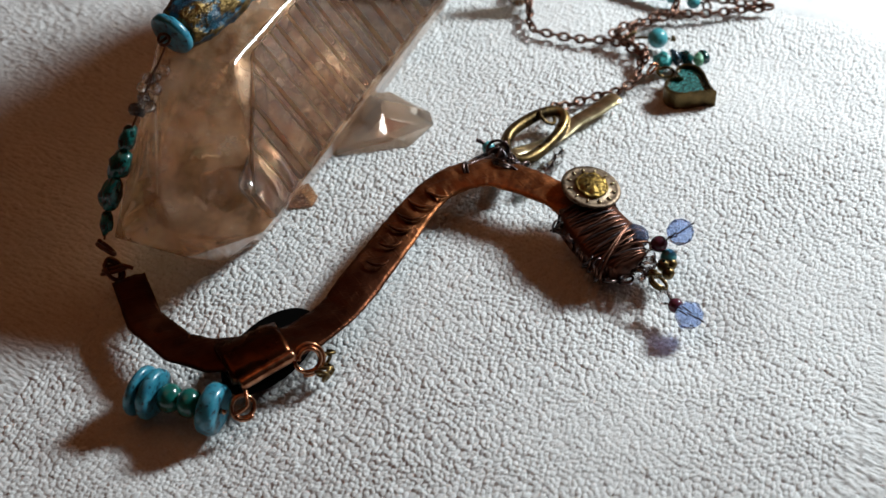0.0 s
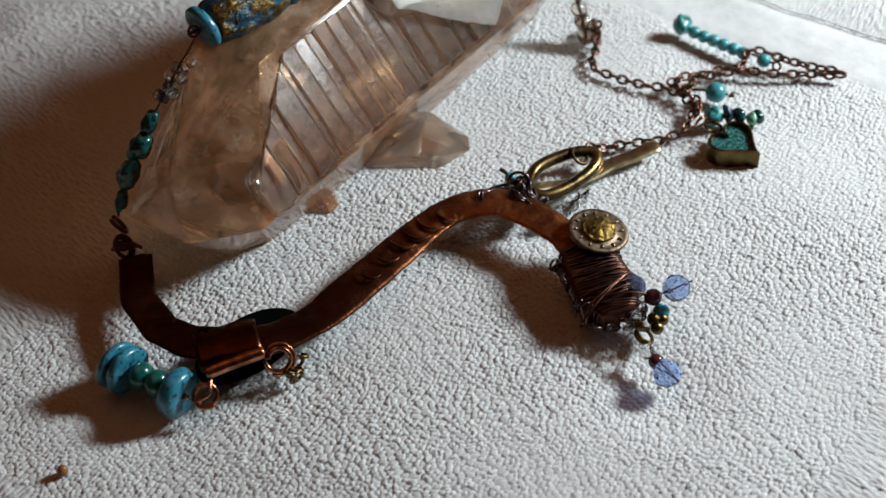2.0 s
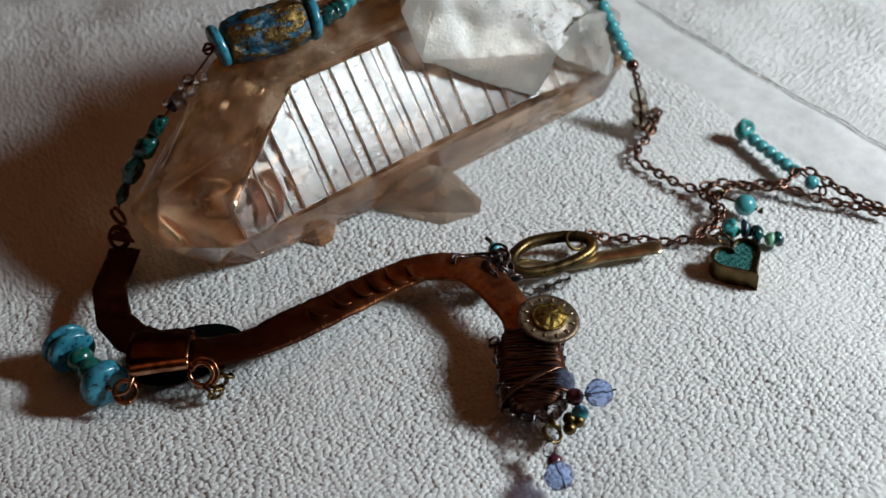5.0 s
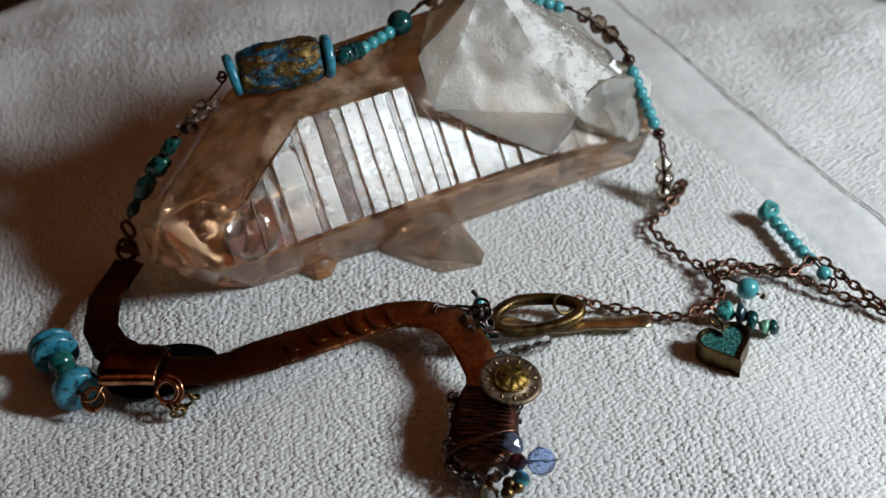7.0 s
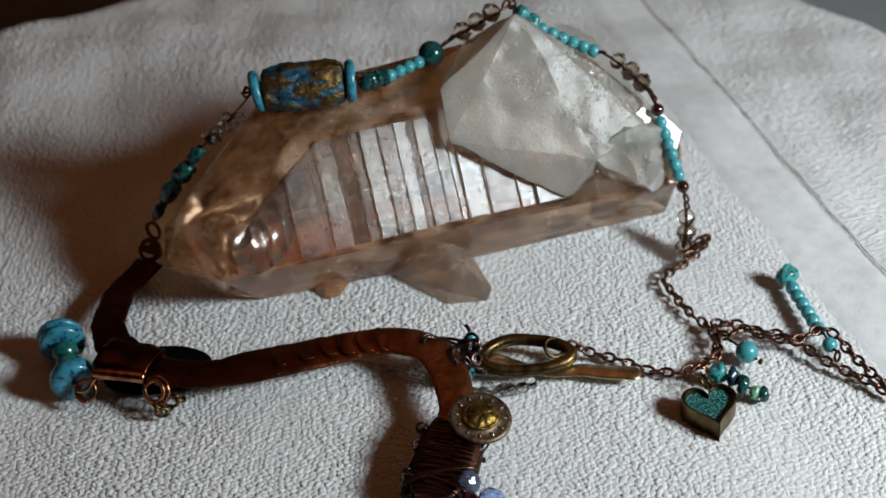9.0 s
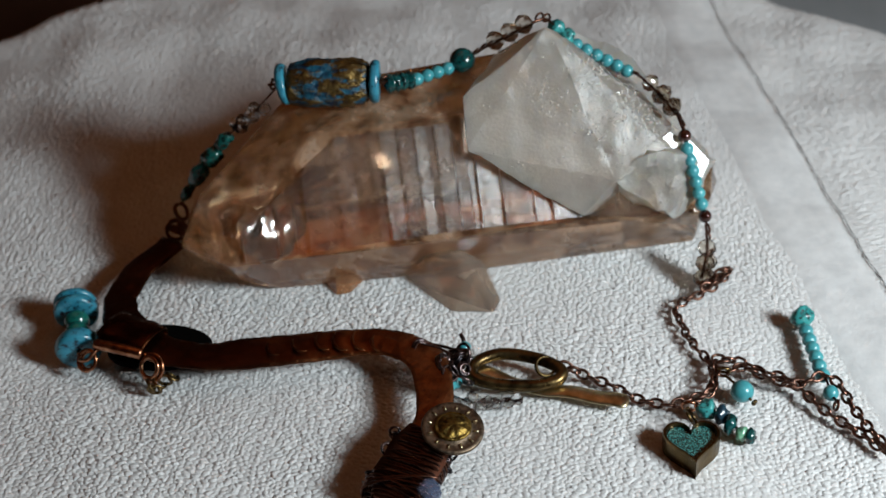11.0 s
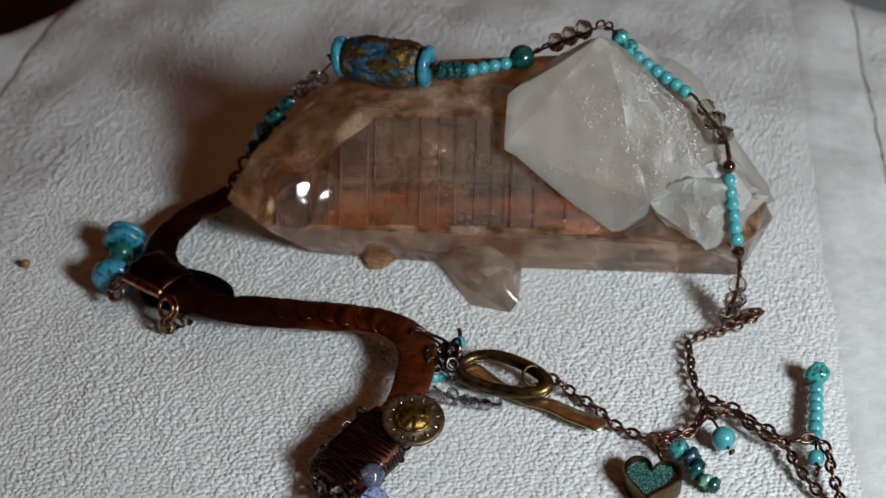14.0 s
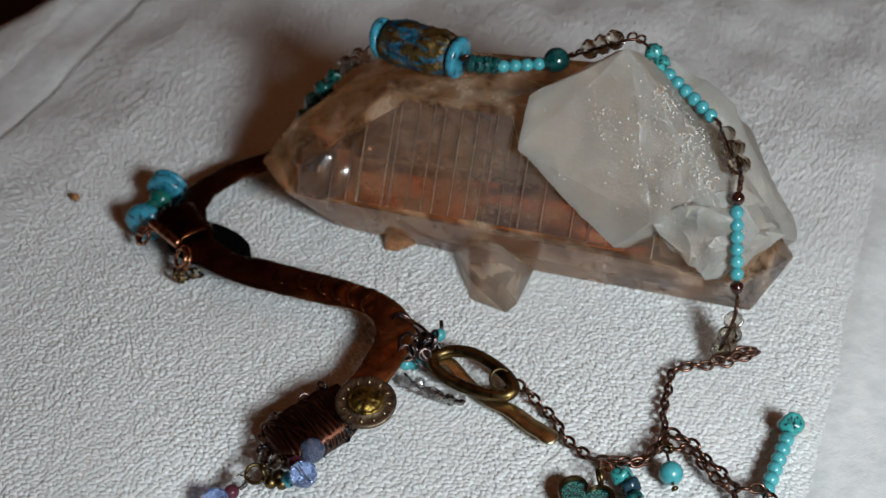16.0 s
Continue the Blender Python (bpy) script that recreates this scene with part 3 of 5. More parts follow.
def shell(c, nn, up, w, h, lean, arcs, deep, mat, name, label):
    """A shell-shaped break: curved ripples inside an uneven oval, lying on a face."""
    c, nn = Vector(c), Vector(nn).normalized()
    v = (Vector(up) - nn * Vector(up).dot(nn)).normalized()
    u = v.cross(nn)
    bm = bmesh.new()
    R, S = 40, 56
    rows = []
    for i in range(R + 1):
        q = i / R
        row = []
        for j in range(S):
            a = 2 * math.pi * j / S
            edge = 1 + 0.12 * math.sin(2 * a + 1) + 0.08 * math.sin(3 * a) + 0.05 * math.sin(7 * a + 2)
            x, y = q * edge * math.cos(a), q * edge * math.sin(a)
            far = math.hypot(x + 1.5, y - 0.1) + 0.14 * noise.noise((x * 1.6, y * 1.6, w * 30))
            ripple = deep * math.sin(arcs * far) * (0.6 + 0.4 * noise.noise((x * 1.5, y * 1.5, 3)))
            tooth = 6.283 / arcs - far % (6.283 / arcs)
            z = (1 - q ** 3) * ripple + lean * w * tooth * (1 - q ** 8) + 0.003
            row.append(bm.verts.new(c + u * (w * x) + v * (h * y) + nn * (z if i < R else -0.004)))
            if i == 0:
                break
        rows.append(row)
    for j in range(S):
        bm.faces.new((rows[0][0], rows[1][j], rows[1][(j + 1) % S]))
    for A, B in zip(rows[1:], rows[2:]):
        for j in range(S):
            bm.faces.new((A[j], B[j], B[(j + 1) % S], A[(j + 1) % S]))
    bm.faces.new(rows[-1])
    bmesh.ops.recalc_face_normals(bm, faces=bm.faces)
    return part(name, bm, mat, crystal, label, True, 40)


BODY = [(-0.555, 0.585, 0.235), (-0.52, 0.93, 0.17), (-0.35, 0.615, 0.01), (-0.36, 0.40, 0.25), (-0.19, 0.545, 0.0),
        (0.55, 0.405, 0.285), (0.62, 0.52, 0.0), (1.03, 0.40, 0.29), (1.10, 0.57, 0.0), (1.50, 0.40, 0.26), (1.53, 0.55, 0.0),
        (1.62, 0.90, 0.0), (1.30, 1.22, 0.0), (0.45, 1.15, 0.0), (-0.35, 1.02, 0.0),
        (0.0, 0.672, 0.64), (-0.08, 0.93, 0.655), (0.75, 0.672, 0.655), (0.80, 1.0, 0.725), (0.02, 0.98, 0.67), (1.25, 1.1, 0.5), (1.35, 0.62, 0.45), (-0.46, 0.73, 0.37), (1.655, 0.68, 0.20), (1.57, 0.50, 0.25), (1.61, 0.63, 0.31)]
part("prism", craggy(hull(BODY, 0.0, 0, 0.008), 0.012, 7), QUARTZ, crystal, "clear prism with a pointed end and cloudy veils", False)
LUMP = [(0.945, 0.76, 0.955), (0.597, 0.655, 0.743), (0.59, 0.52, 0.585), (1.01, 0.385, 0.32), (1.15, 0.395, 0.46), (1.06, 0.84, 0.80),
        (1.27, 0.73, 0.675), (1.42, 0.60, 0.56), (1.38, 0.47, 0.53), (1.30, 0.60, 0.25), (0.78, 0.95, 0.76), (1.30, 1.12, 0.42), (1.05, 1.05, 0.66), (1.20, 1.06, 0.62), (1.38, 1.07, 0.49), (1.60, 0.80, 0.30), (0.9, 0.8, 0.5)]
part("milky_crystal", hull(LUMP, 0.012, 5, 0.004, 3.1), MILKY, crystal, "milky white quartz crystal with a rough sparkling face", True, 40)
FOOT = [(1.14, 0.395, 0.45), (1.22, 0.375, 0.40), (1.30, 0.355, 0.36), (1.27, 0.42, 0.56), (1.44, 0.46, 0.52), (1.41, 0.37, 0.28), (1.53, 0.5, 0.41), (1.585, 0.61, 0.36),
        (1.50, 0.80, 0.38), (1.30, 0.55, 0.2), (1.44, 0.5, 0.18)]
part("white_crystal", hull(FOOT, 0.034, 6, 0.0, 2.4), CHALK, crystal, "chalky white broken quartz end", True, 24)
BACK = [(1.0, 0.93, 0.85), (1.09, 0.93, 0.84), (1.21, 0.92, 0.75), (1.33, 0.9, 0.68), (1.40, 0.92, 0.54), (1.49, 0.92, 0.42), (1.63, 0.9, 0.17), (1.645, 0.73, 0.25), (1.6, 0.66, 0.3), (1.5, 0.63, 0.39), (1.4, 0.62, 0.48),
        (1.1, 0.8, 0.6), (1.05, 1.12, 0.25), (1.45, 1.12, 0.12), (1.56, 0.76, 0.13), (1.25, 0.72, 0.25)]
part("milky_back", hull(BACK, 0.022, 5, 0.0, 5.2), CHALK, crystal, "rough milky white back of the cluster", True, 28)
bm = bmesh.new()
rim = [Vector(p) for p in ((1.289, 0.476, 0.536), (1.384, 0.520, 0.573), (1.471, 0.503, 0.529), (1.535, 0.463, 0.460), (1.500, 0.424, 0.415), (1.413, 0.431, 0.445), (1.351, 0.439, 0.471))]
top = [bm.verts.new(p) for p in rim]
low = [bm.verts.new(p + Vector((-0.02, 0.06, -0.04))) for p in rim]
bm.faces.new(top)
bm.faces.new(low[::-1])
for k in range(len(rim)):
    bm.faces.new((top[k - 1], low[k - 1], low[k], top[k]))
bmesh.ops.recalc_face_normals(bm, faces=bm.faces)
part("cleavage_plate", bm, CLEAVED, crystal, "bright white cleavage face at the broken end", False)
SPUR = [(0.29, 0.56, 0.0), (0.48, 0.275, 0.0), (0.64, 0.245, 0.0), (0.672, 0.275, 0.03), (0.665, 0.53, 0.0), (0.42, 0.44, 0.13), (0.50, 0.47, 0.19), (0.62, 0.42, 0.13), (0.61, 0.295, 0.09), (0.40, 0.57, 0.15), (0.54, 0.33, 0.11)]
part("small_point", craggy(hull(SPUR, 0.0, 0, 0.005), 0.02, 4, 2), PALE_QUARTZ, crystal, "small quartz point growing from the side", False)
NUB = [(-0.01, 0.56, 0.0), (0.037, 0.465, 0.0), (0.095, 0.47, 0.0), (0.17, 0.56, 0.0), (0.04, 0.5, 0.06), (0.10, 0.53, 0.09)]
part("rusty_point", hull(NUB, 0.004, 2, 0.0, 1.0), RUSTY, crystal, "small rust-stained quartz stub", False)


# grains of small crystals scattered over the milky face
rnd = random.Random(41)
lump_faces = [(p.center / U, p.normal.copy()) for p in bpy.data.objects["milky_crystal"].data.polygons]
lump_faces = [f for f in lump_faces if f[1].y < 0.1 and f[1].z > 0.1]
bm = bmesh.new()
crusts = [(Vector(p), r) for p, r in (((0.93, 0.593, 0.718), 0.07), ((1.1, 0.66, 0.8), 0.07), ((1.2, 0.55, 0.66), 0.13), ((1.31, 0.55, 0.6), 0.1), ((1.2, 0.68, 0.72), 0.09))]
for k in range(9000):
    c, nn = rnd.choice(lump_faces)
    near = max(math.exp(-((c - p).length / r) ** 2) for p, r in crusts) * (0.6 + noise.noise(c * 14))
    if rnd.random() > 0.006 + near:
        continue
    c = c + 0.02 * Vector((rnd.uniform(-1, 1), rnd.uniform(-1, 1), rnd.uniform(-1, 1)))
    c += nn * 0.003
    u = nn.orthogonal().normalized()
    v = nn.cross(u)
    s = rnd.uniform(0.0025, 0.0055)
    a = rnd.uniform(0, 6.3)
    tip = bm.verts.new(c + nn * s * rnd.uniform(0.05, 0.4) + u * s * rnd.uniform(-0.5, 0.5))
    base = [bm.verts.new(c - nn * 0.0015 + s * (math.cos(a + 2.1 * j) * u + math.sin(a + 2.1 * j) * v)) for j in range(3)]
    for j in range(3):
        bm.faces.new((base[j - 1], base[j], tip))
grains = part("sparkling_grain", bm, DRUZY, crystal, "sparkling grains on the milky face", False)
grains["kind"] = "stuff"

# growth steps across the prism's upper front face: each step is a narrow plane that leans a little to the side
FACE = [(0.468, 0.44), (0.90, 0.44), (0.958, 0.305), (1.30, 0.15), (1.70, 0.10), (1.85, 0.0), (1.85, -0.052), (1.56, -0.012), (1.39, 0.012), (0.913, 0.022), (0.467, 0.016), (0.065, 0.006), (0.062, 0.119), (0.277, 0.289)]


def clipped(poly, x0, x1):
    """The part of a flat polygon between two upright lines."""
    for x, sign in ((x0, 1), (x1, -1)):
        out = []
        for p, q in zip(poly, poly[1:] + poly[:1]):
            a, b = sign * (p[0] - x), sign * (q[0] - x)
            if a >= 0:
                out.append(p)
            if a * b < 0:
                f = a / (a - b)
                out.append((p[0] + f * (q[0] - p[0]), p[1] + f * (q[1] - p[1])))
        poly = out
    return poly


f0, fu = Vector((-0.36, 0.40, 0.25)), Vector((0.99959, 0, 0.02877))
fv, fn = Vector((-0.0234, 0.5832, 0.812)), Vector((-0.0168, -0.8123, 0.583))
rnd = random.Random(5)
x = 0.062
for w in (0.135, 0.07, 0.05, 0.105, 0.03, 0.075, 0.062, 0.045, 0.07, 0.066, 0.05, 0.028, 0.062, 0.05, 0.03, 0.09, 0.12, 0.07, 0.11, 0.14, 0.2, 0.2):
    poly = clipped(FACE, x, min(x + w, 1.845))
    if len(poly) > 2:
        lean = 0.125 + 0.06 * x + rnd.uniform(-0.05, 0.035) if x < 1.3 else -0.11
        tip = 0.02 if x < 1.3 else 0.0
        bm = bmesh.new()
        top = [bm.verts.new(f0 + fu * p + fv * q + fn * ((0.003 if lean > 0 else 0.018) + lean * (x + w - p) + tip * (0.44 - q))) for p, q in poly]
        low = [bm.verts.new(f0 + fu * p + fv * q - fn * 0.004) for p, q in poly]
        bm.faces.new(top)
        bm.faces.new(low[::-1])
        for k in range(len(poly)):
            bm.faces.new((top[k - 1], low[k - 1], low[k], top[k]))
        bmesh.ops.recalc_face_normals(bm, faces=bm.faces)
        step = part("growth_step", bm, STRIATED, crystal, "", False)
        step.data.materials.append(RISER)
        step.data.materials.append(EDGE)
        for face in step.data.polygons:
            up = face.normal.dot(fn)
            face.material_index = 0 if up > 0.7 else 1 if up < -0.7 else 2
    x += w

# a thin three-cornered growth plate beside the point
bm = bmesh.new()
plate = [(0.21, 0.24), (0.30, 0.21), (0.43, 0.34), (0.40, 0.36)]
top = [bm.verts.new(f0 + fu * p + fv * q + fn * (0.006 + 0.10 * (0.44 - p) * (q - 0.15) * 4)) for p, q in plate]
low = [bm.verts.new(f0 + fu * p + fv * q - fn * 0.004) for p, q in plate]
bm.faces.new(top)
bm.faces.new(low[::-1])
for k in range(4):
    bm.faces.new((top[k - 1], low[k - 1], low[k], top[k]))
bmesh.ops.recalc_face_normals(bm, faces=bm.faces)
part("growth_plate", bm, TIP, crystal, "", False)
# shell-shaped breaks near the point, and fractures inside
shell(f0 + fu * 0.172 + fv * 0.11, fn, fv, 0.12, 0.12, 0.43, 10, 0.0006, TIP, "shell_break", "silvery shell-shaped break near the point")
shell((-0.305, 0.539, 0.367), (-0.48, -0.45, 0.755), (0.4, 0.2, 0.6), 0.10, 0.085, 0.3, 16, 0.0007, TIP, "shell_break", "rippled shell-shaped break on the side face")

rnd = random.Random(17)
for c, s, a in (((-0.05, 0.75, 0.35), 0.2, (1.2, 0.2, 0.2)), ((0.2, 0.75, 0.3), 0.2, (0.9, -0.5, 1.4)), ((0.42, 0.72, 0.38), 0.16, (1.5, 0.1, 0.6)), ((0.62, 0.7, 0.3), 0.2, (0.2, 1.2, 0.3)), ((0.85, 0.72, 0.25), 0.2, (0.7, 0.4, 2.0)), ((0.3, 0.62, 0.2), 0.14, (0.4, 0.1, 0.1)), ((1.2, 0.65, 0.18), 0.2, (0.8, 0.1, 0.3)), ((-0.25, 0.72, 0.18), 0.14, (0.9, 0.5, 0.9))):
    bm = bmesh.new()
    turn = Euler(a).to_matrix()
    grid = [[bm.verts.new(Vector(c) + turn @ Vector((s * u * (1 - 0.3 * abs(w)), s * 0.6 * w * (1 - 0.4 * u * u), 0.25 * s * (u * u + 0.6 * w * w) + 0.03 * s * noise.noise((u * 3, w * 3, c[0] * 9)))) ) for u in np.linspace(-1, 1, 13)] for w in np.linspace(-1, 1, 11)]
    for P, Q in zip(grid, grid[1:]):
        for k in range(12):
            bm.faces.new((P[k], P[k + 1], Q[k + 1], Q[k]))
    part("inner_fracture", bm, VEIL, crystal, "wispy white fracture inside the quartz")

# ---- the necklace ----
neck = empty("necklace", "copper necklace with turquoise beads draped over the crystal", "necklace")

# copper strip: x, y, z, half width, lean of the outer edge
STRIP = [(-0.595, 0.845, 0.085, 0.060, 0.0), (-0.665, 0.735, 0.085, 0.062, 0.0), (-0.745, 0.62, 0.085, 0.062, 0.0), (-0.80, 0.48, 0.09, 0.066, 0.0), (-0.795, 0.345, 0.10, 0.07, 0.0),
         (-0.72, 0.22, 0.105, 0.072, 0.0), (-0.62, 0.13, 0.10, 0.071, 0.0), (-0.48, 0.078, 0.095, 0.069, 0.0), (-0.33, 0.062, 0.1, 0.071, 0.01), (-0.15, 0.05, 0.105, 0.069, 0.01), (0.04, 0.036, 0.115, 0.061, 0.012),
         (0.17, 0.012, 0.125, 0.056, 0.012), (0.255, -0.035, 0.13, 0.062, 0.008), (0.318, -0.105, 0.135, 0.072, 0.0), (0.338, -0.19, 0.135, 0.07, 0.0), (0.335, -0.31, 0.13, 0.068, 0.0), (0.315, -0.42, 0.125, 0.064, 0.0), (0.26, -0.52, 0.12, 0.066, 0.0), (0.205, -0.62, 0.11, 0.07, 0.0), (0.15, -0.72, 0.09, 0.06, 0.0)]


def copper_strip():
    bm = bmesh.new()
    bends = [Vector(p) for p in ((-0.603, 0.833, 0.085), (-0.748, 0.668, 0.085), (-0.81, 0.49, 0.09), (-0.8, 0.345, 0.1))]
    pts = [a.lerp(b, k / 12) for a, b in zip(bends, bends[1:]) for k in range(12)] + curve([p[:3] for p in STRIP[4:]], 154)
    wid = curve([(p[3], p[4], 0) for p in STRIP[:5]], 37)[:36] + curve([(p[3], p[4], 0) for p in STRIP[4:]], 154)
    rings = []
    N = 10
    for i, p in enumerate(pts):
        t = (pts[min(i + 1, 189)] - pts[max(i - 1, 0)]).normalized()
        side = t.cross(Vector((0, 0, 1))).normalized()
        hw, lean = wid[i].x, wid[i].y
        top, bot = [], []
        for j in range(N + 1):
            s = -1 + 2 * j / N
            ragged = 1 + 0.05 * noise.noise((i * 0.09, s * 2, 4)) + (0.02 * noise.noise((i * 0.4, s, 9)) if abs(s) == 1 else 0)
            dents = 0.004 * noise.noise((p.x * 17, p.y * 17, s * 2)) + 0.004 * noise.noise((p.x * 45, p.y * 45, s * 4))
            q = p + side * (s * hw * ragged) + Vector((0, 0, -lean * s + 0.006 * (1 - s * s) + dents))
            thick = 0.011 if abs(s) < 1 else 0.008
            top.append(bm.verts.new(q))
            bot.append(bm.verts.new(q - Vector((0, 0, thick))))
        rings.append((top, bot))
    for (T0, B0), (T1, B1) in zip(rings, rings[1:]):
        for j in range(N):
            bm.faces.new((T0[j], T0[j + 1], T1[j + 1], T1[j]))
            bm.faces.new((B0[j + 1], B0[j], B1[j], B1[j + 1]))
        bm.faces.new((T0[0], T1[0], B1[0], B0[0]))
        bm.faces.new((T1[N], T0[N], B0[N], B1[N]))
    for T, B, flip in ((*rings[0], False), (*rings[-1], True)):
        for j in range(N):
            f = (T[j + 1], T[j], B[j], B[j + 1])
            bm.faces.new(f[::-1] if flip else f)
    bmesh.ops.recalc_face_normals(bm, faces=bm.faces)
    return bm


strip = part("copper_strip", copper_strip(), COPPER, neck, "long curved hammered copper strip with dark patina")
# hammered crescents standing on the strip
for x, y, a, r in ((-0.02, 0.052, 0.5, 0.046), (0.05, 0.042, 0.45, 0.052), (0.125, 0.03, 0.2, 0.055), (-0.11, 0.056, 0.7, 0.042), (-0.21, 0.052, 0.6, 0.038), (0.19, 0.0, -0.1, 0.05)):
    bm = bmesh.new()
    pts = [(x + r * math.cos(w + a), y + r * 1.1 * math.sin(w + a), 0.127 + 0.02 * (x + 0.15) - 0.03 * abs(math.sin(w + a) - 0.2) * 0.2) for w in np.linspace(1.9, 4.3, 12)]
    tube(bm, pts, 0.0055, 6, taper=lambda u: 0.35 + 0.9 * math.sin(math.pi * u))
    part("hammer_mark", bm, COPPER, strip)


def cuff():
    """A folded copper sheet round the strip."""
    bm = bmesh.new()
    a, b = Vector((-0.835, 0.295, 0.112)), Vector((-0.665, 0.165, 0.112))
    t = (b - a).normalized()
    side = t.cross(Vector((0, 0, 1))).normalized()
    n = 12
    loop = [(-1.15, 0.0), (-1.05, 0.02), (-0.6, 0.03), (0.0, 0.036), (0.6, 0.03), (1.05, 0.02), (1.15, 0.0), (1.05, -0.02), (0.5, -0.03), (-0.5, -0.03), (-1.05, -0.02)]
    outer, inner = [], []
    for i in range(n):
        p = a.lerp(b, i / (n - 1))
        hw = 0.075 + 0.004 * math.sin(i)
        outer.append([bm.verts.new(p + side * (s * hw) + Vector((0, 0, z + 0.003 * noise.noise((i * 0.4, s * 3, 0))))) for s, z in loop])
        inner.append([bm.verts.new(p + side * (s * (hw - 0.008)) + Vector((0, 0, z * 0.72))) for s, z in loop])
    k = len(loop)
    for R, sign in ((outer, 1), (inner, -1)):
        for A, B in zip(R, R[1:]):
            for j in range(k):
                f = (A[j], A[(j + 1) % k], B[(j + 1) % k], B[j])
                bm.faces.new(f if sign > 0 else f[::-1])
    for A, B in ((outer[0], inner[0]), (outer[-1], inner[-1])):
        for j in range(k):
            bm.faces.new((A[j], B[j], B[(j + 1) % k], A[(j + 1) % k]))
    bmesh.ops.recalc_face_normals(bm, faces=bm.faces)
    return bm


part("cuff", cuff(), DIM_COPPER, neck, "folded copper cuff wrapped round the strip")
bm = bmesh.new()
pad = [(-0.66 + 0.205 * math.cos(w) * 0.985 - 0.10 * math.sin(w) * -0.17, 0.235 + 0.205 * math.cos(w) * -0.17 + 0.115 * math.sin(w), 0.0) for w in np.linspace(0, 2 * math.pi, 40, endpoint=False)]
lo = [bm.verts.new((x, y, 0.012)) for x, y, _ in pad]
hi = [bm.verts.new((x, y, 0.04)) for x, y, _ in pad]
cap = [bm.verts.new((-0.66 + (x + 0.66) * 0.94, 0.235 + (y - 0.235) * 0.94, 0.05)) for x, y, _ in pad]
bm.faces.new(lo[::-1])
bm.faces.new(cap)
for A, B in ((lo, hi), (hi, cap)):
    for j in range(40):
        bm.faces.new((A[j], A[(j + 1) % 40], B[(j + 1) % 40], B[j]))
part("backing_plate", bm, BLACK, neck, "black oval plate under the cuff", False)
# rolled tube on the cuff's edge with its wire and loops
bm = bmesh.new()
tube(bm, curve([(-0.885, 0.20, 0.112), (-0.80, 0.152, 0.118), (-0.708, 0.105, 0.116)], 14), 0.022, 12)
part("rolled_tube", bm, BRIGHT_COPPER, neck, "shiny rolled copper tube")


def spiral(c, r, axis, turns, wire, grow=0.0, n=60):
    c, axis = Vector(c), Vector(axis).normalized()
    u = axis.orthogonal().normalized()
    v = axis.cross(u)
    bm = bmesh.new()
    pts = []
    for i in range(n):
        w = 2 * math.pi * turns * i / (n - 1)
        rr = r * (1 + grow * i / (n - 1))
        pts.append(c + rr * (math.cos(w) * u + math.sin(w) * v) + axis * wire * 1.6 * (w / (2 * math.pi)))
    return tube(bm, pts, wire, 8)


part("wire_loop", spiral((-0.675, 0.075, 0.075), 0.056, (-0.55, -0.6, 0.58), 1.8, 0.0085, -0.4), BRIGHT_COPPER, neck, "coiled copper wire end")
part("wire_loop", spiral((-0.918, 0.183, 0.05), 0.034, (-0.5, -0.6, 0.6), 1.6, 0.008, 0.2), BRIGHT_COPPER, neck, "coiled copper wire end")
bm = bmesh.new()
tube(bm, curve([(-0.96, 0.19, 0.05), (-0.925, 0.16, 0.07), (-0.89, 0.18, 0.09), (-0.86, 0.205, 0.098)], 16), 0.0075, 8)
part("bead_wire", bm, BRIGHT_COPPER, neck)
for p, ax in (((-0.69, 0.02, 0.03), (1, 0.2, 0.3)), ((-0.675, 0.0, 0.02), (0.1, 1, 0.4)), ((-0.66, 0.022, 0.03), (0.8, 0.2, 0.9)), ((-0.635, 0.03, 0.035), (0.1, 1, 0.2)), ((-0.61, 0.04, 0.04), (0.7, 0.3, 0.8))):
    part("brass_link", spiral(p, 0.024, ax, 1.0, 0.0065, 0, 20), BRASS, neck)

# ---- beads ----
DISC = mesh_of("disc_bead", lathe([(0.012, -0.017), (0.05, -0.02), (0.078, -0.019), (0.086, -0.012), (0.088, 0), (0.086, 0.012), (0.078, 0.019), (0.05, 0.02), (0.012, 0.017), (0.012, -0.017)], 32, 0.012, 2), TURQ_DISC)
SMALL = mesh_of("round_bead", lathe(ball_profile(0.0262, 0.2, 9, 1.02), 16, 0.02, 3), TURQ)
MID = mesh_of("round_bead", lathe(ball_profile(0.042, 0.15, 11), 22, 0.006, 4), TURQ)
GREEN_BALL = mesh_of("green_bead", lathe(ball_profile(0.05, 0.2, 11, 0.85), 22, 0.01, 5), GREEN)
BIG = mesh_of("large_bead", lathe(ball_profile(0.052, 0.14, 13), 26, 0.006, 6), MALACHITE)
RED = mesh_of("dark_red_bead", lathe(ball_profile(0.0265, 0.16, 11), 20), GARNET)
PLUM_BALL = mesh_of("plum_bead", lathe(ball_profile(0.03, 0.16, 9), 18), PLUM)


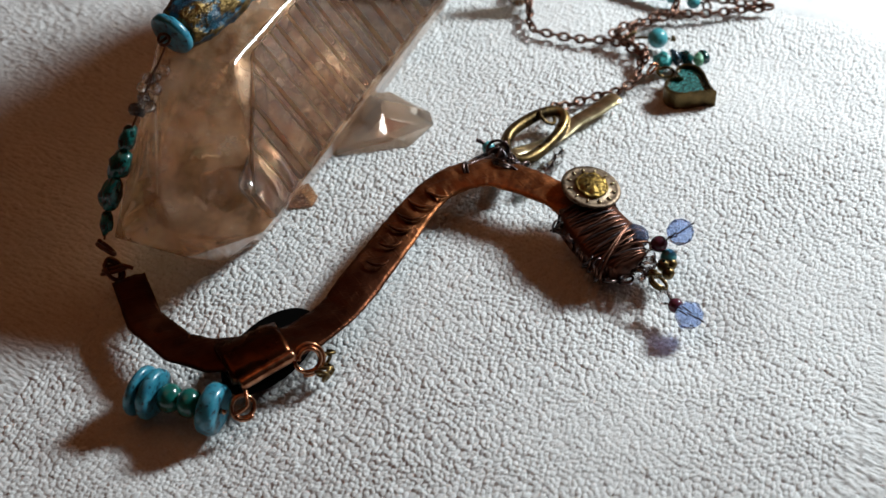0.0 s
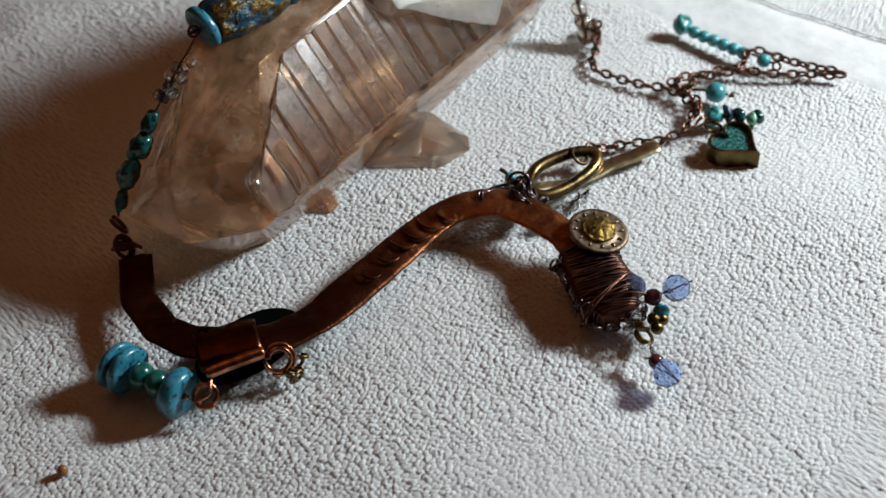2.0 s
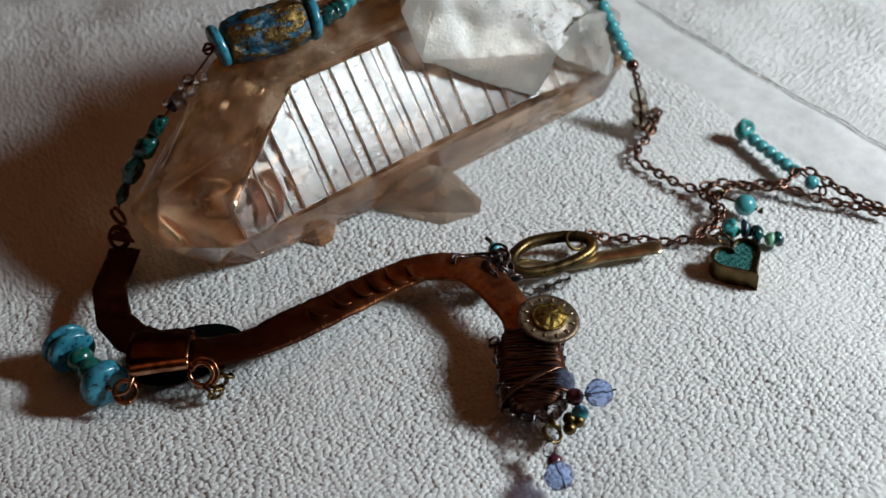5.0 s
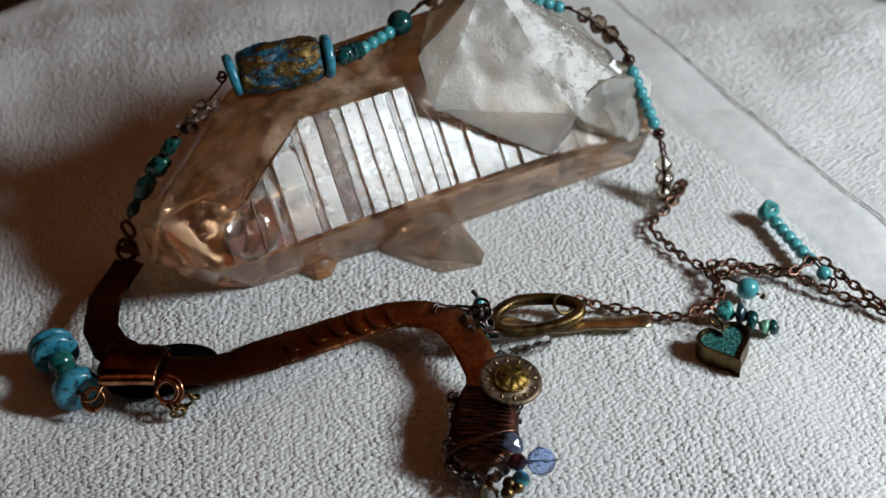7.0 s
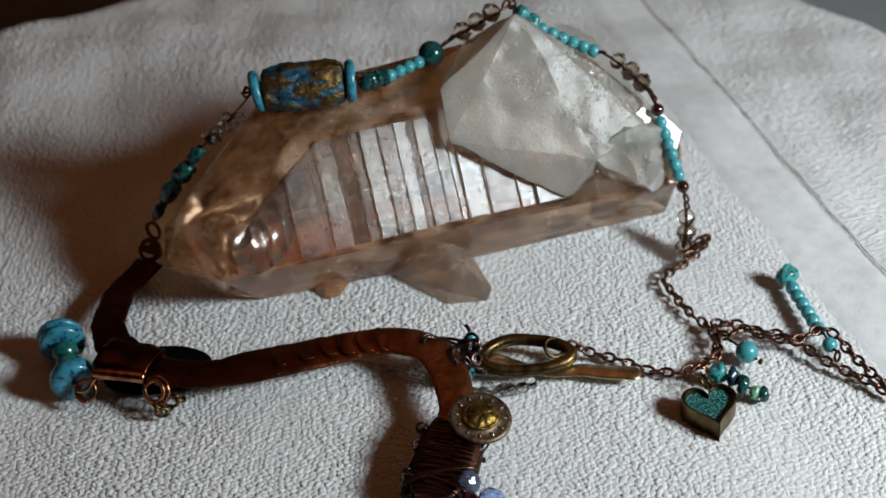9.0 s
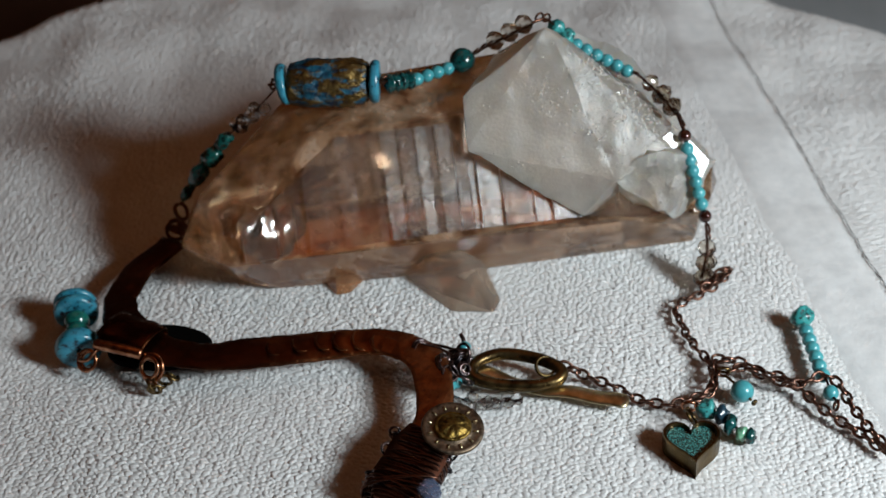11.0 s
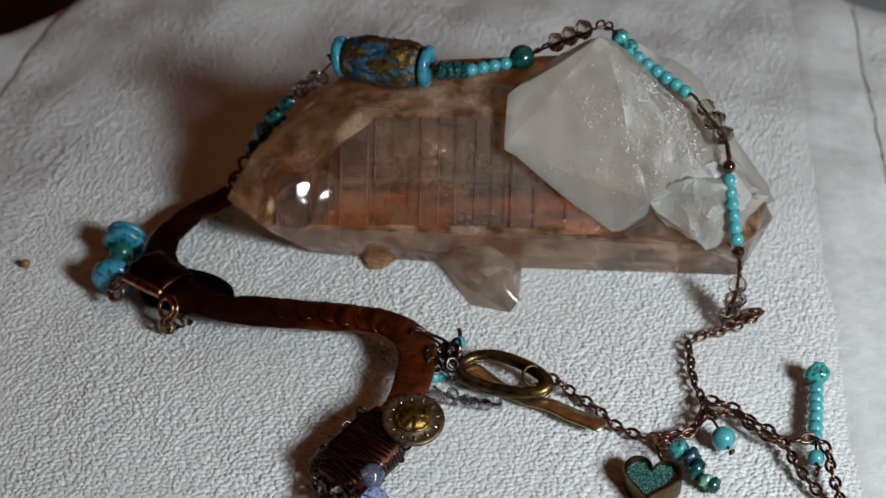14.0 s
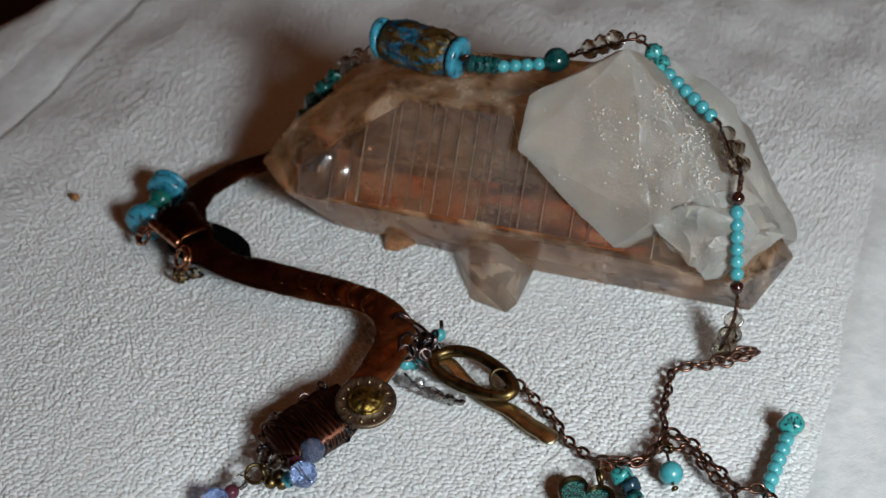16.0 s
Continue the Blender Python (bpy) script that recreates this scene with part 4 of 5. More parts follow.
def facet(r, h, segs, mat, name):
    prof = [(r * 0.28, -h), (r * 0.72, -h * 0.72), (r, -h * 0.12), (r, h * 0.12), (r * 0.72, h * 0.72), (r * 0.28, h)]
    bm = lathe(prof, segs)
    half = Matrix.Rotation(math.pi / segs, 3, "Z")
    for v in bm.verts:
        if abs(abs(v.co.z) - h * 0.72) < 1e-6:
            v.co = half @ v.co
    bmesh.ops.triangulate(bm, faces=bm.faces)
    bm.faces.new([v for v in bm.verts if abs(v.co.z + h) < 1e-6][::-1])
    bm.faces.new([v for v in bm.verts if abs(v.co.z - h) < 1e-6])
    return mesh_of(name, bm, mat, False)


SMOKE = facet(0.04, 0.034, 9, SMOKY, "faceted_bead")
CRYS = facet(0.026, 0.022, 8, CLEAR, "faceted_bead")
BICONE = facet(0.05, 0.046, 8, PERIWINKLE, "crystal_bead")


def nugget(r, stretch, mat, seed, name):
    bm = bmesh.new()
    bmesh.ops.create_icosphere(bm, subdivisions=3, radius=r)
    for v in bm.verts:
        q = v.co / r
        v.co *= 1 + 0.34 * noise.noise(q * 1.5 + Vector((seed, 0, 0))) + 0.12 * noise.noise(q * 3 + Vector((0, seed, 0)))
        v.co.z *= stretch
    return mesh_of(name, bm, mat)


NUG = [nugget(0.042, 0.95, TURQ_VEIN, 1.3, "turquoise_nugget"), nugget(0.036, 0.85, TURQ_VEIN, 4.1, "turquoise_nugget")]
CHIPS = [nugget(0.032, 1.4, VEIN_GREEN, 2.2, "green_nugget"), nugget(0.042, 1.05, VEIN_GREEN, 6.7, "green_nugget"), nugget(0.034, 1.4, VEIN_GREEN, 9.2, "green_nugget"), nugget(0.038, 0.55, MALACHITE, 3.3, "green_chip")]
BLUES = nugget(0.034, 0.6, BLUE_CHIP, 5.5, "blue_chip")
PALE = nugget(0.027, 0.75, PALE_GREEN, 7.5, "pale_green_chip")
LOOP = mesh_of("wire_link", spiral((0, 0, 0), 0.0165, (1, 0, 0), 1.0, 0.0048, 0, 18), BROWN_WIRE)


def string(mesh, name, a, b, count, label=""):
    """count beads in a row from a to b."""
    a, b = Vector(a), Vector(b)
    for i in range(count):
        p = a.lerp(b, i / (count - 1)) if count > 1 else a
        again(name, mesh, along(p, b - a if count > 1 else (1, 0, 0), 0.7 * i), neck, label)


def wire(points, r=0.0055, name="wire", mat=BROWN_WIRE, n=None):
    bm = bmesh.new()
    tube(bm, curve(points, n or 6 * len(points)), r, 7)
    return part(name, bm, mat, neck)


# the weight of stacked discs below the cuff
A, B = Vector((-0.963, 0.25, 0.05)), Vector((-0.99, 0.5, 0.05))
for f, thick in ((0.06, 1.5), (0.92, 1.0), (1.1, 0.75)):
    again("disc_bead", DISC, along(A.lerp(B, f), B - A + Vector((0.03 * f, 0, 0.02)), f * 3) @ Matrix.Diagonal((1, 1, thick, 1)), neck, "turquoise disc bead with dark speckles")
again("green_bead", GREEN_BALL, along(A.lerp(B, 0.68), B - A), neck, "glossy dark green round bead")
again("green_bead", GREEN_BALL, along(A.lerp(B, 0.40), B - A, 1.0, 1.0), neck, "glossy dark green round bead")
wire([A.lerp(B, -0.12), A.lerp(B, 0.5), A.lerp(B, 1.15)], 0.008, "bead_wire", BRIGHT_COPPER)

# strand: knot at the strip's end, green nuggets, clear cluster
part("wire_knot", spiral((-0.592, 0.90, 0.075), 0.046, (0.5, 0.4, 0.75), 2.2, 0.0075, -0.35), BROWN_WIRE, neck, "tangled brown wire knot")
part("wire_knot", spiral((-0.60, 0.905, 0.085), 0.036, (0.4, -0.7, 0.6), 1.7, 0.0075, 0.25), BROWN_WIRE, neck, "tangled brown wire knot")
wire([(-0.56, 0.84, 0.09), (-0.57, 0.87, 0.1), (-0.585, 0.9, 0.09)], 0.007, "wire", BROWN_WIRE)
part("wire_link", spiral((-0.57, 0.935, 0.155), 0.034, (0.8, -0.3, 0.5), 1.0, 0.0085, 0, 24), BROWN_WIRE, neck)
STRAND = [(-0.555, 0.94, 0.19), (-0.525, 0.935, 0.252), (-0.467, 0.935, 0.335), (-0.406, 0.92, 0.42), (-0.347, 0.91, 0.495), (-0.305, 0.895, 0.545), (-0.26, 0.885, 0.595), (-0.2, 0.88, 0.65), (-0.155, 0.86, 0.7), (-0.11, 0.845, 0.755)]
wire(STRAND, 0.004)
for p, q, m, s in (((-0.527, 0.934, 0.25), (-0.49, 0.935, 0.3), CHIPS[0], 0.8), ((-0.467, 0.935, 0.337), (-0.406, 0.92, 0.42), CHIPS[2], 1.12), ((-0.403, 0.92, 0.424), (-0.347, 0.91, 0.48), CHIPS[1], 0.98), ((-0.347, 0.908, 0.496), (-0.305, 0.895, 0.545), CHIPS[0], 0.98)):
    again("green_nugget", m, along(p, Vector(q) - Vector(p), 0, s) @ Matrix.Diagonal((0.95, 0.95, 1.25, 1)), neck, "dark green veined stone nugget")
rnd = random.Random(11)
for i in range(11):
    p = Vector((-0.283, 0.885, 0.575)).lerp(Vector((-0.172, 0.868, 0.665)), i / 10)
    p += 0.024 * Vector((math.cos(i * 2.4), math.sin(i * 2.4) - 0.2, 0.3 * math.cos(i * 1.3)))
    again("faceted_bead", CRYS, along(p, (rnd.uniform(-1, 1), rnd.uniform(-1, 1), rnd.uniform(-1, 1)), 0, 0.95), neck, "small clear faceted glass bead")

part("wire_twist", spiral((-0.29, 0.888, 0.56), 0.016, (0.1, 0.0, 0.075), 4.0, 0.0045, 0.3), DARK_WIRE, neck)

# barrel bead between two discs
L, R = Vector((-0.09, 0.845, 0.77)), Vector((0.285, 0.763, 0.788))
ax = R - L
bm = lathe([(0.012, -0.155), (0.06, -0.158), (0.075, -0.15), (0.083, -0.12), (0.09, -0.08), (0.093, -0.04), (0.09, 0.0), (0.088, 0.04), (0.089, 0.09), (0.083, 0.13), (0.072, 0.152), (0.055, 0.158), (0.012, 0.155), (0.012, -0.155)], 44)
bmesh.ops.subdivide_edges(bm, edges=[e for e in bm.edges], cuts=2, use_grid_fill=True)
for v in bm.verts:
    d = Vector((v.co.x, v.co.y, 0))
    if d.length > 0.05:
        q = Vector((v.co.x * 18, v.co.y * 18, v.co.z * 11))
        v.co += d.normalized() * (0.008 * noise.noise(q) + 0.012 * (0.4 - abs(noise.noise(q * 1.6 + Vector((3, 1, v.co.z * 9))))) + 0.004 * noise.noise(q * 4))
again("barrel_bead", mesh_of("barrel_bead", bm, BARREL), along(L.lerp(R, 0.5), ax), neck, "large barrel bead of gilded blue crackled clay")
again("disc_bead", DISC, along(L.lerp(R, 0.035), ax + Vector((0, 0.03, 0.06)), 1.1, 0.93), neck, "turquoise disc bead capping the barrel")
again("disc_bead", DISC, along(L.lerp(R, 0.965), ax + Vector((0, 0.02, -0.03)), 2.0, 0.95), neck, "turquoise disc bead capping the barrel")
for p, q in ((L, L - ax * 0.13), (R, R + ax * 0.12)):
    again("wire_link", LOOP, along((p + q) / 2, q - p + Vector((0.02, 0.03, 0)), 0.6, 1.15), neck)
    wire([p, (p + q) / 2, q], 0.006)

# strand over the ridge to the apex
wire([R, (0.34, 0.77, 0.77), (0.44, 0.814, 0.752), (0.564, 0.866, 0.752), (0.632, 0.898, 0.76), (0.69, 0.905, 0.79), (0.761, 0.9, 0.83), (0.871, 0.845, 0.915), (0.95, 0.86, 0.935), (1.0, 0.895, 0.885)], 0.0055)
for f in range(4):
    again("green_chip", CHIPS[3], along(Vector((0.328, 0.765, 0.772)).lerp(Vector((0.41, 0.80, 0.757)), f / 3), (1, 0.3, -0.1), f * 2.0, 0.95), neck, "flat dark green stone chip")
string(SMALL, "round_bead", (0.44, 0.814, 0.75), (0.568, 0.868, 0.752), 4, "small round turquoise bead")
again("large_bead", BIG, along((0.632, 0.898, 0.762), (1, 0.3, 0.2)), neck, "large glossy dark teal round bead")
for p in ((0.695, 0.905, 0.79), (0.725, 0.905, 0.81)):
    again("wire_link", LOOP, along(p, (0.8, 0.1, 0.5), 0.8), neck)
string(SMOKE, "faceted_bead", (0.765, 0.895, 0.84), (0.87, 0.85, 0.925), 3, "smoky clear faceted glass bead")
for p in ((0.935, 0.855, 0.945), (0.965, 0.87, 0.93)):
    again("wire_link", LOOP, along(p, (0.6, 0.4, -0.5), 0.3), neck)
again("turquoise_nugget", NUG[1], along((1.01, 0.90, 0.868), (0.5, -0.2, -0.4)), neck, "dark veined turquoise nugget")
again("turquoise_nugget", NUG[1], along((1.046, 0.874, 0.836), (0.5, -0.2, -0.4), 1.5), neck, "dark veined turquoise nugget")
string(SMALL, "round_bead", (1.084, 0.858, 0.806), (1.268, 0.762, 0.722), 6, "small round turquoise bead")
wire([(1.0, 0.9, 0.88), (1.084, 0.858, 0.806), (1.268, 0.762, 0.722), (1.30, 0.735, 0.72), (1.349, 0.661, 0.695), (1.416, 0.596, 0.63), (1.43, 0.53, 0.6), (1.437, 0.49, 0.57), (1.443, 0.467, 0.523), (1.484, 0.358, 0.33), (1.494, 0.332, 0.293), (1.50, 0.315, 0.23), (1.502, 0.297, 0.164), (1.492, 0.268, 0.111), (1.474, 0.243, 0.05)], 0.0052)
again("wire_link", LOOP, along((1.30, 0.73, 0.718), (0.5, -0.6, -0.1), 0.9), neck)
for p, s in (((1.345, 0.69, 0.70), 0.9), ((1.372, 0.625, 0.682), 1.0), ((1.388, 0.655, 0.668), 0.95), ((1.405, 0.585, 0.645), 1.0), ((1.42, 0.615, 0.63), 0.95)):
    again("faceted_bead", SMOKE, along(p, (0.5, -0.6, -0.4), p[0] * 9, s), neck, "smoky clear faceted glass bead")
for p in ((1.43, 0.555, 0.61), (1.434, 0.522, 0.60)):
    again("wire_link", LOOP, along(p, (0.1, -0.7, -0.4), 0.4), neck)
again("dark_red_bead", RED, along((1.437, 0.492, 0.568), (0.1, -0.5, -0.8)), neck, "shiny dark red round bead")
string(SMALL, "round_bead", (1.443, 0.467, 0.524), (1.484, 0.358, 0.332), 6, "small round turquoise bead")
again("dark_red_bead", RED, along((1.494, 0.332, 0.290), (0.1, -0.5, -0.8)), neck, "shiny dark red round bead")
for p in ((1.50, 0.318, 0.242), (1.501, 0.308, 0.212)):
    again("wire_link", LOOP, along(p, (0.1, -0.2, -0.9), 0.4), neck)
for p in ((1.502, 0.297, 0.160), (1.487, 0.262, 0.112), (1.505, 0.28, 0.105), (1.474, 0.24, 0.055), (1.494, 0.262, 0.05)):
    again("faceted_bead", SMOKE, along(p, (0.1, 0.3, -0.9), p[2] * 30, 0.95), neck, "smoky clear faceted glass bead")

# ---- chain ----
bm = bmesh.new()
tube(bm, [(0.0155 * math.cos(w), 0, 0.0245 * math.sin(w)) for w in np.linspace(0, 2 * math.pi, 16, endpoint=False)], 0.0059, 7, True)
LINK = mesh_of("chain_link", bm, CHAIN)


def chain(points, lift=0.018, pitch=0.0375, seed=1):
    rnd = random.Random(seed)
    pts = curve(points, 400)
    run, last, k = 0.0, pts[0], 0
    for i in range(1, 400):
        run += (pts[i] - last).length
        last = pts[i]
        if run >= pitch:
            run -= pitch
            t = pts[i] - pts[i - 1]
            roll = (0.55 if k % 2 else -0.95) + rnd.uniform(-0.3, 0.3)
            p = pts[i] + Vector((rnd.uniform(-1, 1) * 0.003, rnd.uniform(-1, 1) * 0.003, 0))
            q = t.to_track_quat("Z", "Y").to_matrix().to_4x4()
            again("chain_link", LINK, Matrix.Translation(p * U) @ q @ Matrix.Rotation(roll + math.pi / 2, 4, "Z"), neck)
            k += 1


chain([(0.80, -0.175, 0.09), (0.84, -0.19, 0.07), (0.88, -0.20, 0.045), (0.935, -0.232, 0.03), (1.0, -0.282, 0.027), (1.055, -0.348, 0.025), (1.11, -0.378, 0.025), (1.17, -0.405, 0.027), (1.246, -0.395, 0.03), (1.32, -0.372, 0.028), (1.362, -0.30, 0.028), (1.372, -0.21, 0.03), (1.345, -0.12, 0.025), (1.332, 0.0, 0.025), (1.330, 0.095, 0.025), (1.372, 0.148, 0.028), (1.45, 0.178, 0.028), (1.535, 0.225, 0.035), (1.61, 0.285, 0.04)], seed=2)
chain([(1.61, 0.285, 0.045), (1.575, 0.275, 0.06), (1.53, 0.245, 0.055), (1.49, 0.215, 0.05), (1.465, 0.20, 0.045)], seed=3)
chain([(1.60, 0.27, 0.06), (1.555, 0.235, 0.06), (1.50, 0.195, 0.055), (1.44, 0.185, 0.05)], seed=8)
chain([(1.37, -0.21, 0.05), (1.42, -0.222, 0.045), (1.475, -0.238, 0.035), (1.545, -0.295, 0.03), (1.612, -0.342, 0.03), (1.655, -0.41, 0.03), (1.693, -0.515, 0.028), (1.745, -0.60, 0.028), (1.795, -0.68, 0.028), (1.835, -0.765, 0.03)], seed=4)
chain([(1.36, -0.28, 0.055), (1.41, -0.30, 0.05), (1.47, -0.285, 0.05), (1.53, -0.325, 0.045), (1.60, -0.395, 0.05), (1.67, -0.40, 0.055), (1.745, -0.385, 0.06), (1.785, -0.44, 0.05), (1.80, -0.56, 0.04), (1.815, -0.66, 0.04), (1.84, -0.76, 0.04)], seed=5)
chain([(1.45, -0.25, 0.05), (1.39, -0.25, 0.055), (1.36, -0.32, 0.055), (1.33, -0.385, 0.05), (1.27, -0.41, 0.045)], seed=6)

# dangling bar of turquoise
wire([(1.783, -0.05, 0.045), (1.765, -0.255, 0.04), (1.752, -0.40, 0.045), (1.748, -0.47, 0.04), (1.752, -0.5, 0.04)], 0.005, "pin", DARK_WIRE)
again("turquoise_nugget", NUG[0], along((1.783, -0.048, 0.046), (0, 1, 0.1), 0.5), neck, "dark veined turquoise nugget")
for i in range(6):
    again("round_bead", SMALL, along((1.778 - 0.0047 * i, -0.113 - 0.049 * i, 0.033), (0.1, 1, 0), i * 1.1, 1.06), neck, "round turquoise bead")
again("round_bead", SMALL, along((1.749, -0.455, 0.036), (0.1, 1, 0), 2.0, 1.1), neck, "round turquoise bead")
again("wire_link", LOOP, along((1.752, -0.515, 0.03), (0.2, 1, 0.2), 0.4, 1.1), neck)

# round turquoise drop and chip drop
again("round_bead", MID, along((1.437, -0.402, 0.046), (0.35, -0.9, -0.1)), neck, "round turquoise drop bead")
wire([(1.40, -0.315, 0.05), (1.42, -0.36, 0.05), (1.455, -0.45, 0.045)], 0.005, "pin", BRASS)
part("pin_head", spiral((1.462, -0.455, 0.042), 0.006, (0.3, -0.9, 0), 1.0, 0.007, 0, 12), BRASS, neck)
part("wire_link", spiral((1.40, -0.30, 0.055), 0.022, (0.3, 0.8, 0.6), 1.3, 0.0055, 0, 24), BRASS, neck)
wire([(1.25, -0.43, 0.05), (1.285, -0.475, 0.05), (1.34, -0.55, 0.045), (1.42, -0.625, 0.035)], 0.005, "pin", DARK_WIRE)
again("turquoise_nugget", NUG[0], along((1.284, -0.474, 0.05), (0.7, -0.7, 0), 0.4, 0.92), neck, "teal veined turquoise nugget")
again("blue_chip", BLUES, along((1.326, -0.516, 0.058), (0.6, -0.7, 0.3), 0.5), neck, "dark blue stone chip")
again("green_chip", CHIPS[3], along((1.347, -0.555, 0.046), (0.7, -0.6, 0), 0.9), neck, "flat dark green stone chip")
again("pale_green_chip", PALE, along((1.375, -0.598, 0.036), (0.7, -0.7, 0), 0.2), neck, "pale green stone chip")
again("green_chip", CHIPS[3], along((1.402, -0.612, 0.034), (0.8, -0.4, 0), 2.4, 0.8), neck, "flat dark green stone chip")

# heart charm
def heart_line(s, n=48):
    out = []
    for i in range(n):
        w = 2 * math.pi * i / n
        x = 16 * math.sin(w) ** 3
        y = 13 * math.cos(w) - 5 * math.cos(2 * w) - 2 * math.cos(3 * w) - math.cos(4 * w)
        out.append(Vector((x / 16 * s, y / 16 * s, 0)))
    return out


def heart(s_out, s_in, z0, z1, floor):
    bm = bmesh.new()
    O, I = heart_line(s_out), heart_line(s_in)
    rows = [[bm.verts.new((p.x, p.y, z)) for p in L] for L, z in ((O, z0), (O, z1 - 0.006), (heart_line(s_out - 0.003), z1), (heart_line(s_in + 0.003), z1), (I, z1 - 0.006), (I, floor))]
    for A, B in zip(rows, rows[1:]):
        for j in range(48):
            bm.faces.new((A[j], A[(j + 1) % 48], B[(j + 1) % 48], B[j]))
    bm.faces.new(rows[0][::-1])
    bm.faces.new(rows[-1])
    return bm


HEART_M = Matrix.Translation(Vector((1.192, -0.618, -0.012)) * U) @ Euler((radians(2), radians(-2), radians(-9))).to_matrix().to_4x4() @ Matrix.Diagonal((0.95, 1.06, 1, 1))
hm = mesh_of("heart_bezel", heart(0.105, 0.09, 0.0, 0.082, 0.055), BRASS, False)
bezel = again("heart_bezel", hm, HEART_M, neck, "deep antique brass heart bezel")
bm = bmesh.new()
vs = [bm.verts.new((p.x, p.y, 0.065)) for p in heart_line(0.0885)]
lo = [bm.verts.new((p.x, p.y, 0.05)) for p in heart_line(0.0885)]
bm.faces.new(vs)
bm.faces.new(lo[::-1])
for j in range(48):
    bm.faces.new((lo[j], lo[(j + 1) % 48], vs[(j + 1) % 48], vs[j]))
part("resin_inlay", bm, RESIN, bezel, "sparkling teal resin filling", False)
part("bail", spiral((1.212, -0.512, 0.06), 0.032, (0.9, 0.3, 0.2), 1.0, 0.0065, 0, 26), BRASS, neck, "brass ring holding the heart")
part("bail", spiral((1.226, -0.455, 0.05), 0.026, (0.3, 0.9, 0.3), 1.0, 0.006, 0, 24), BRIGHT_COPPER, neck, "copper ring holding the heart")

# ---- hook and oval ring clasp ----
bm = bmesh.new()
tube(bm, curve([(0.49, -0.155, 0.078), (0.535, -0.11, 0.083), (0.625, -0.098, 0.086), (0.745, -0.145, 0.082), (0.812, -0.20, 0.072), (0.795, -0.245, 0.064), (0.715, -0.255, 0.058), (0.60, -0.235, 0.058), (0.51, -0.20, 0.066)], 72, True), 0.0235, 12, True)
part("oval_ring", bm, BRASS, neck, "heavy antique brass oval ring")
bm = bmesh.new()
hook = curve([(0.50, -0.14, 0.05), (0.545, -0.14, 0.055), (0.64, -0.205, 0.035), (0.74, -0.255, 0.03), (0.83, -0.285, 0.036), (0.92, -0.335, 0.04), (0.98, -0.362, 0.045), (1.025, -0.385, 0.042)], 60)
tube(bm, hook, 0.034, 14, False, 0.28, lambda u: 0.7 + 0.4 * u if u < 0.9 else 1.06 * math.sqrt(max(0.02, 1 - ((u - 0.9) / 0.1) ** 2)))
part("hook", bm, PALE_BRASS, neck, "flattened brass hook bar")
part("jump_ring", spiral((0.757, -0.185, 0.08), 0.036, (0.25, -0.6, 0.75), 1.0, 0.0068, 0, 28), BRASS, neck)

# twisted dark wire and small beads between strip and ring
rnd = random.Random(21)
for i in range(16):
    c = Vector((0.41, -0.13, 0.095)) + Vector((rnd.uniform(-0.03, 0.06), rnd.uniform(-0.08, 0.06), rnd.uniform(-0.03, 0.03)))
    part("wire_coil", spiral(c, rnd.uniform(0.022, 0.042), (rnd.uniform(-1, 1), rnd.uniform(-1, 1), rnd.uniform(0.2, 1)), rnd.uniform(1.2, 2.2), 0.0055, rnd.uniform(-0.3, 0.3)), DARK_WIRE, neck)
wire([(0.285, -0.06, 0.13), (0.30, -0.045, 0.152), (0.325, -0.04, 0.15), (0.36, -0.04, 0.125), (0.41, -0.06, 0.12), (0.46, -0.10, 0.115), (0.48, -0.15, 0.09)], 0.0062, "wire", DARK_WIRE)
wire([(0.29, -0.07, 0.13), (0.31, -0.055, 0.155), (0.345, -0.06, 0.14), (0.40, -0.09, 0.13), (0.45, -0.14, 0.12)], 0.0055, "wire", DARK_WIRE)
for p in ((0.478, -0.065, 0.11), (0.40, -0.215, 0.075), (0.425, -0.19, 0.06), (0.44, -0.085, 0.075)):
    again("round_bead", SMALL, along(p, (0.6, 0.5, 0.2), 0, 0.95), neck, "small round turquoise bead")
wire([(0.47, -0.02, 0.14), (0.478, -0.04, 0.13), (0.478, -0.065, 0.11)], 0.008, "pin", DARK_WIRE)
for i, p in enumerate(((0.42, -0.265, 0.03), (0.46, -0.275, 0.03), (0.51, -0.285, 0.028), (0.555, -0.29, 0.028), (0.6, -0.295, 0.028), (0.635, -0.285, 0.03), (0.475, -0.27, 0.05), (0.53, -0.285, 0.035))):
    again("faceted_bead", CRYS, along(p, (1, 0.2 * i, 0.4), i, 0.95), neck, "small clear faceted glass bead")
wire([(0.40, -0.235, 0.045), (0.46, -0.27, 0.035), (0.55, -0.285, 0.03), (0.65, -0.29, 0.03)], 0.0045, "wire", DARK_WIRE)

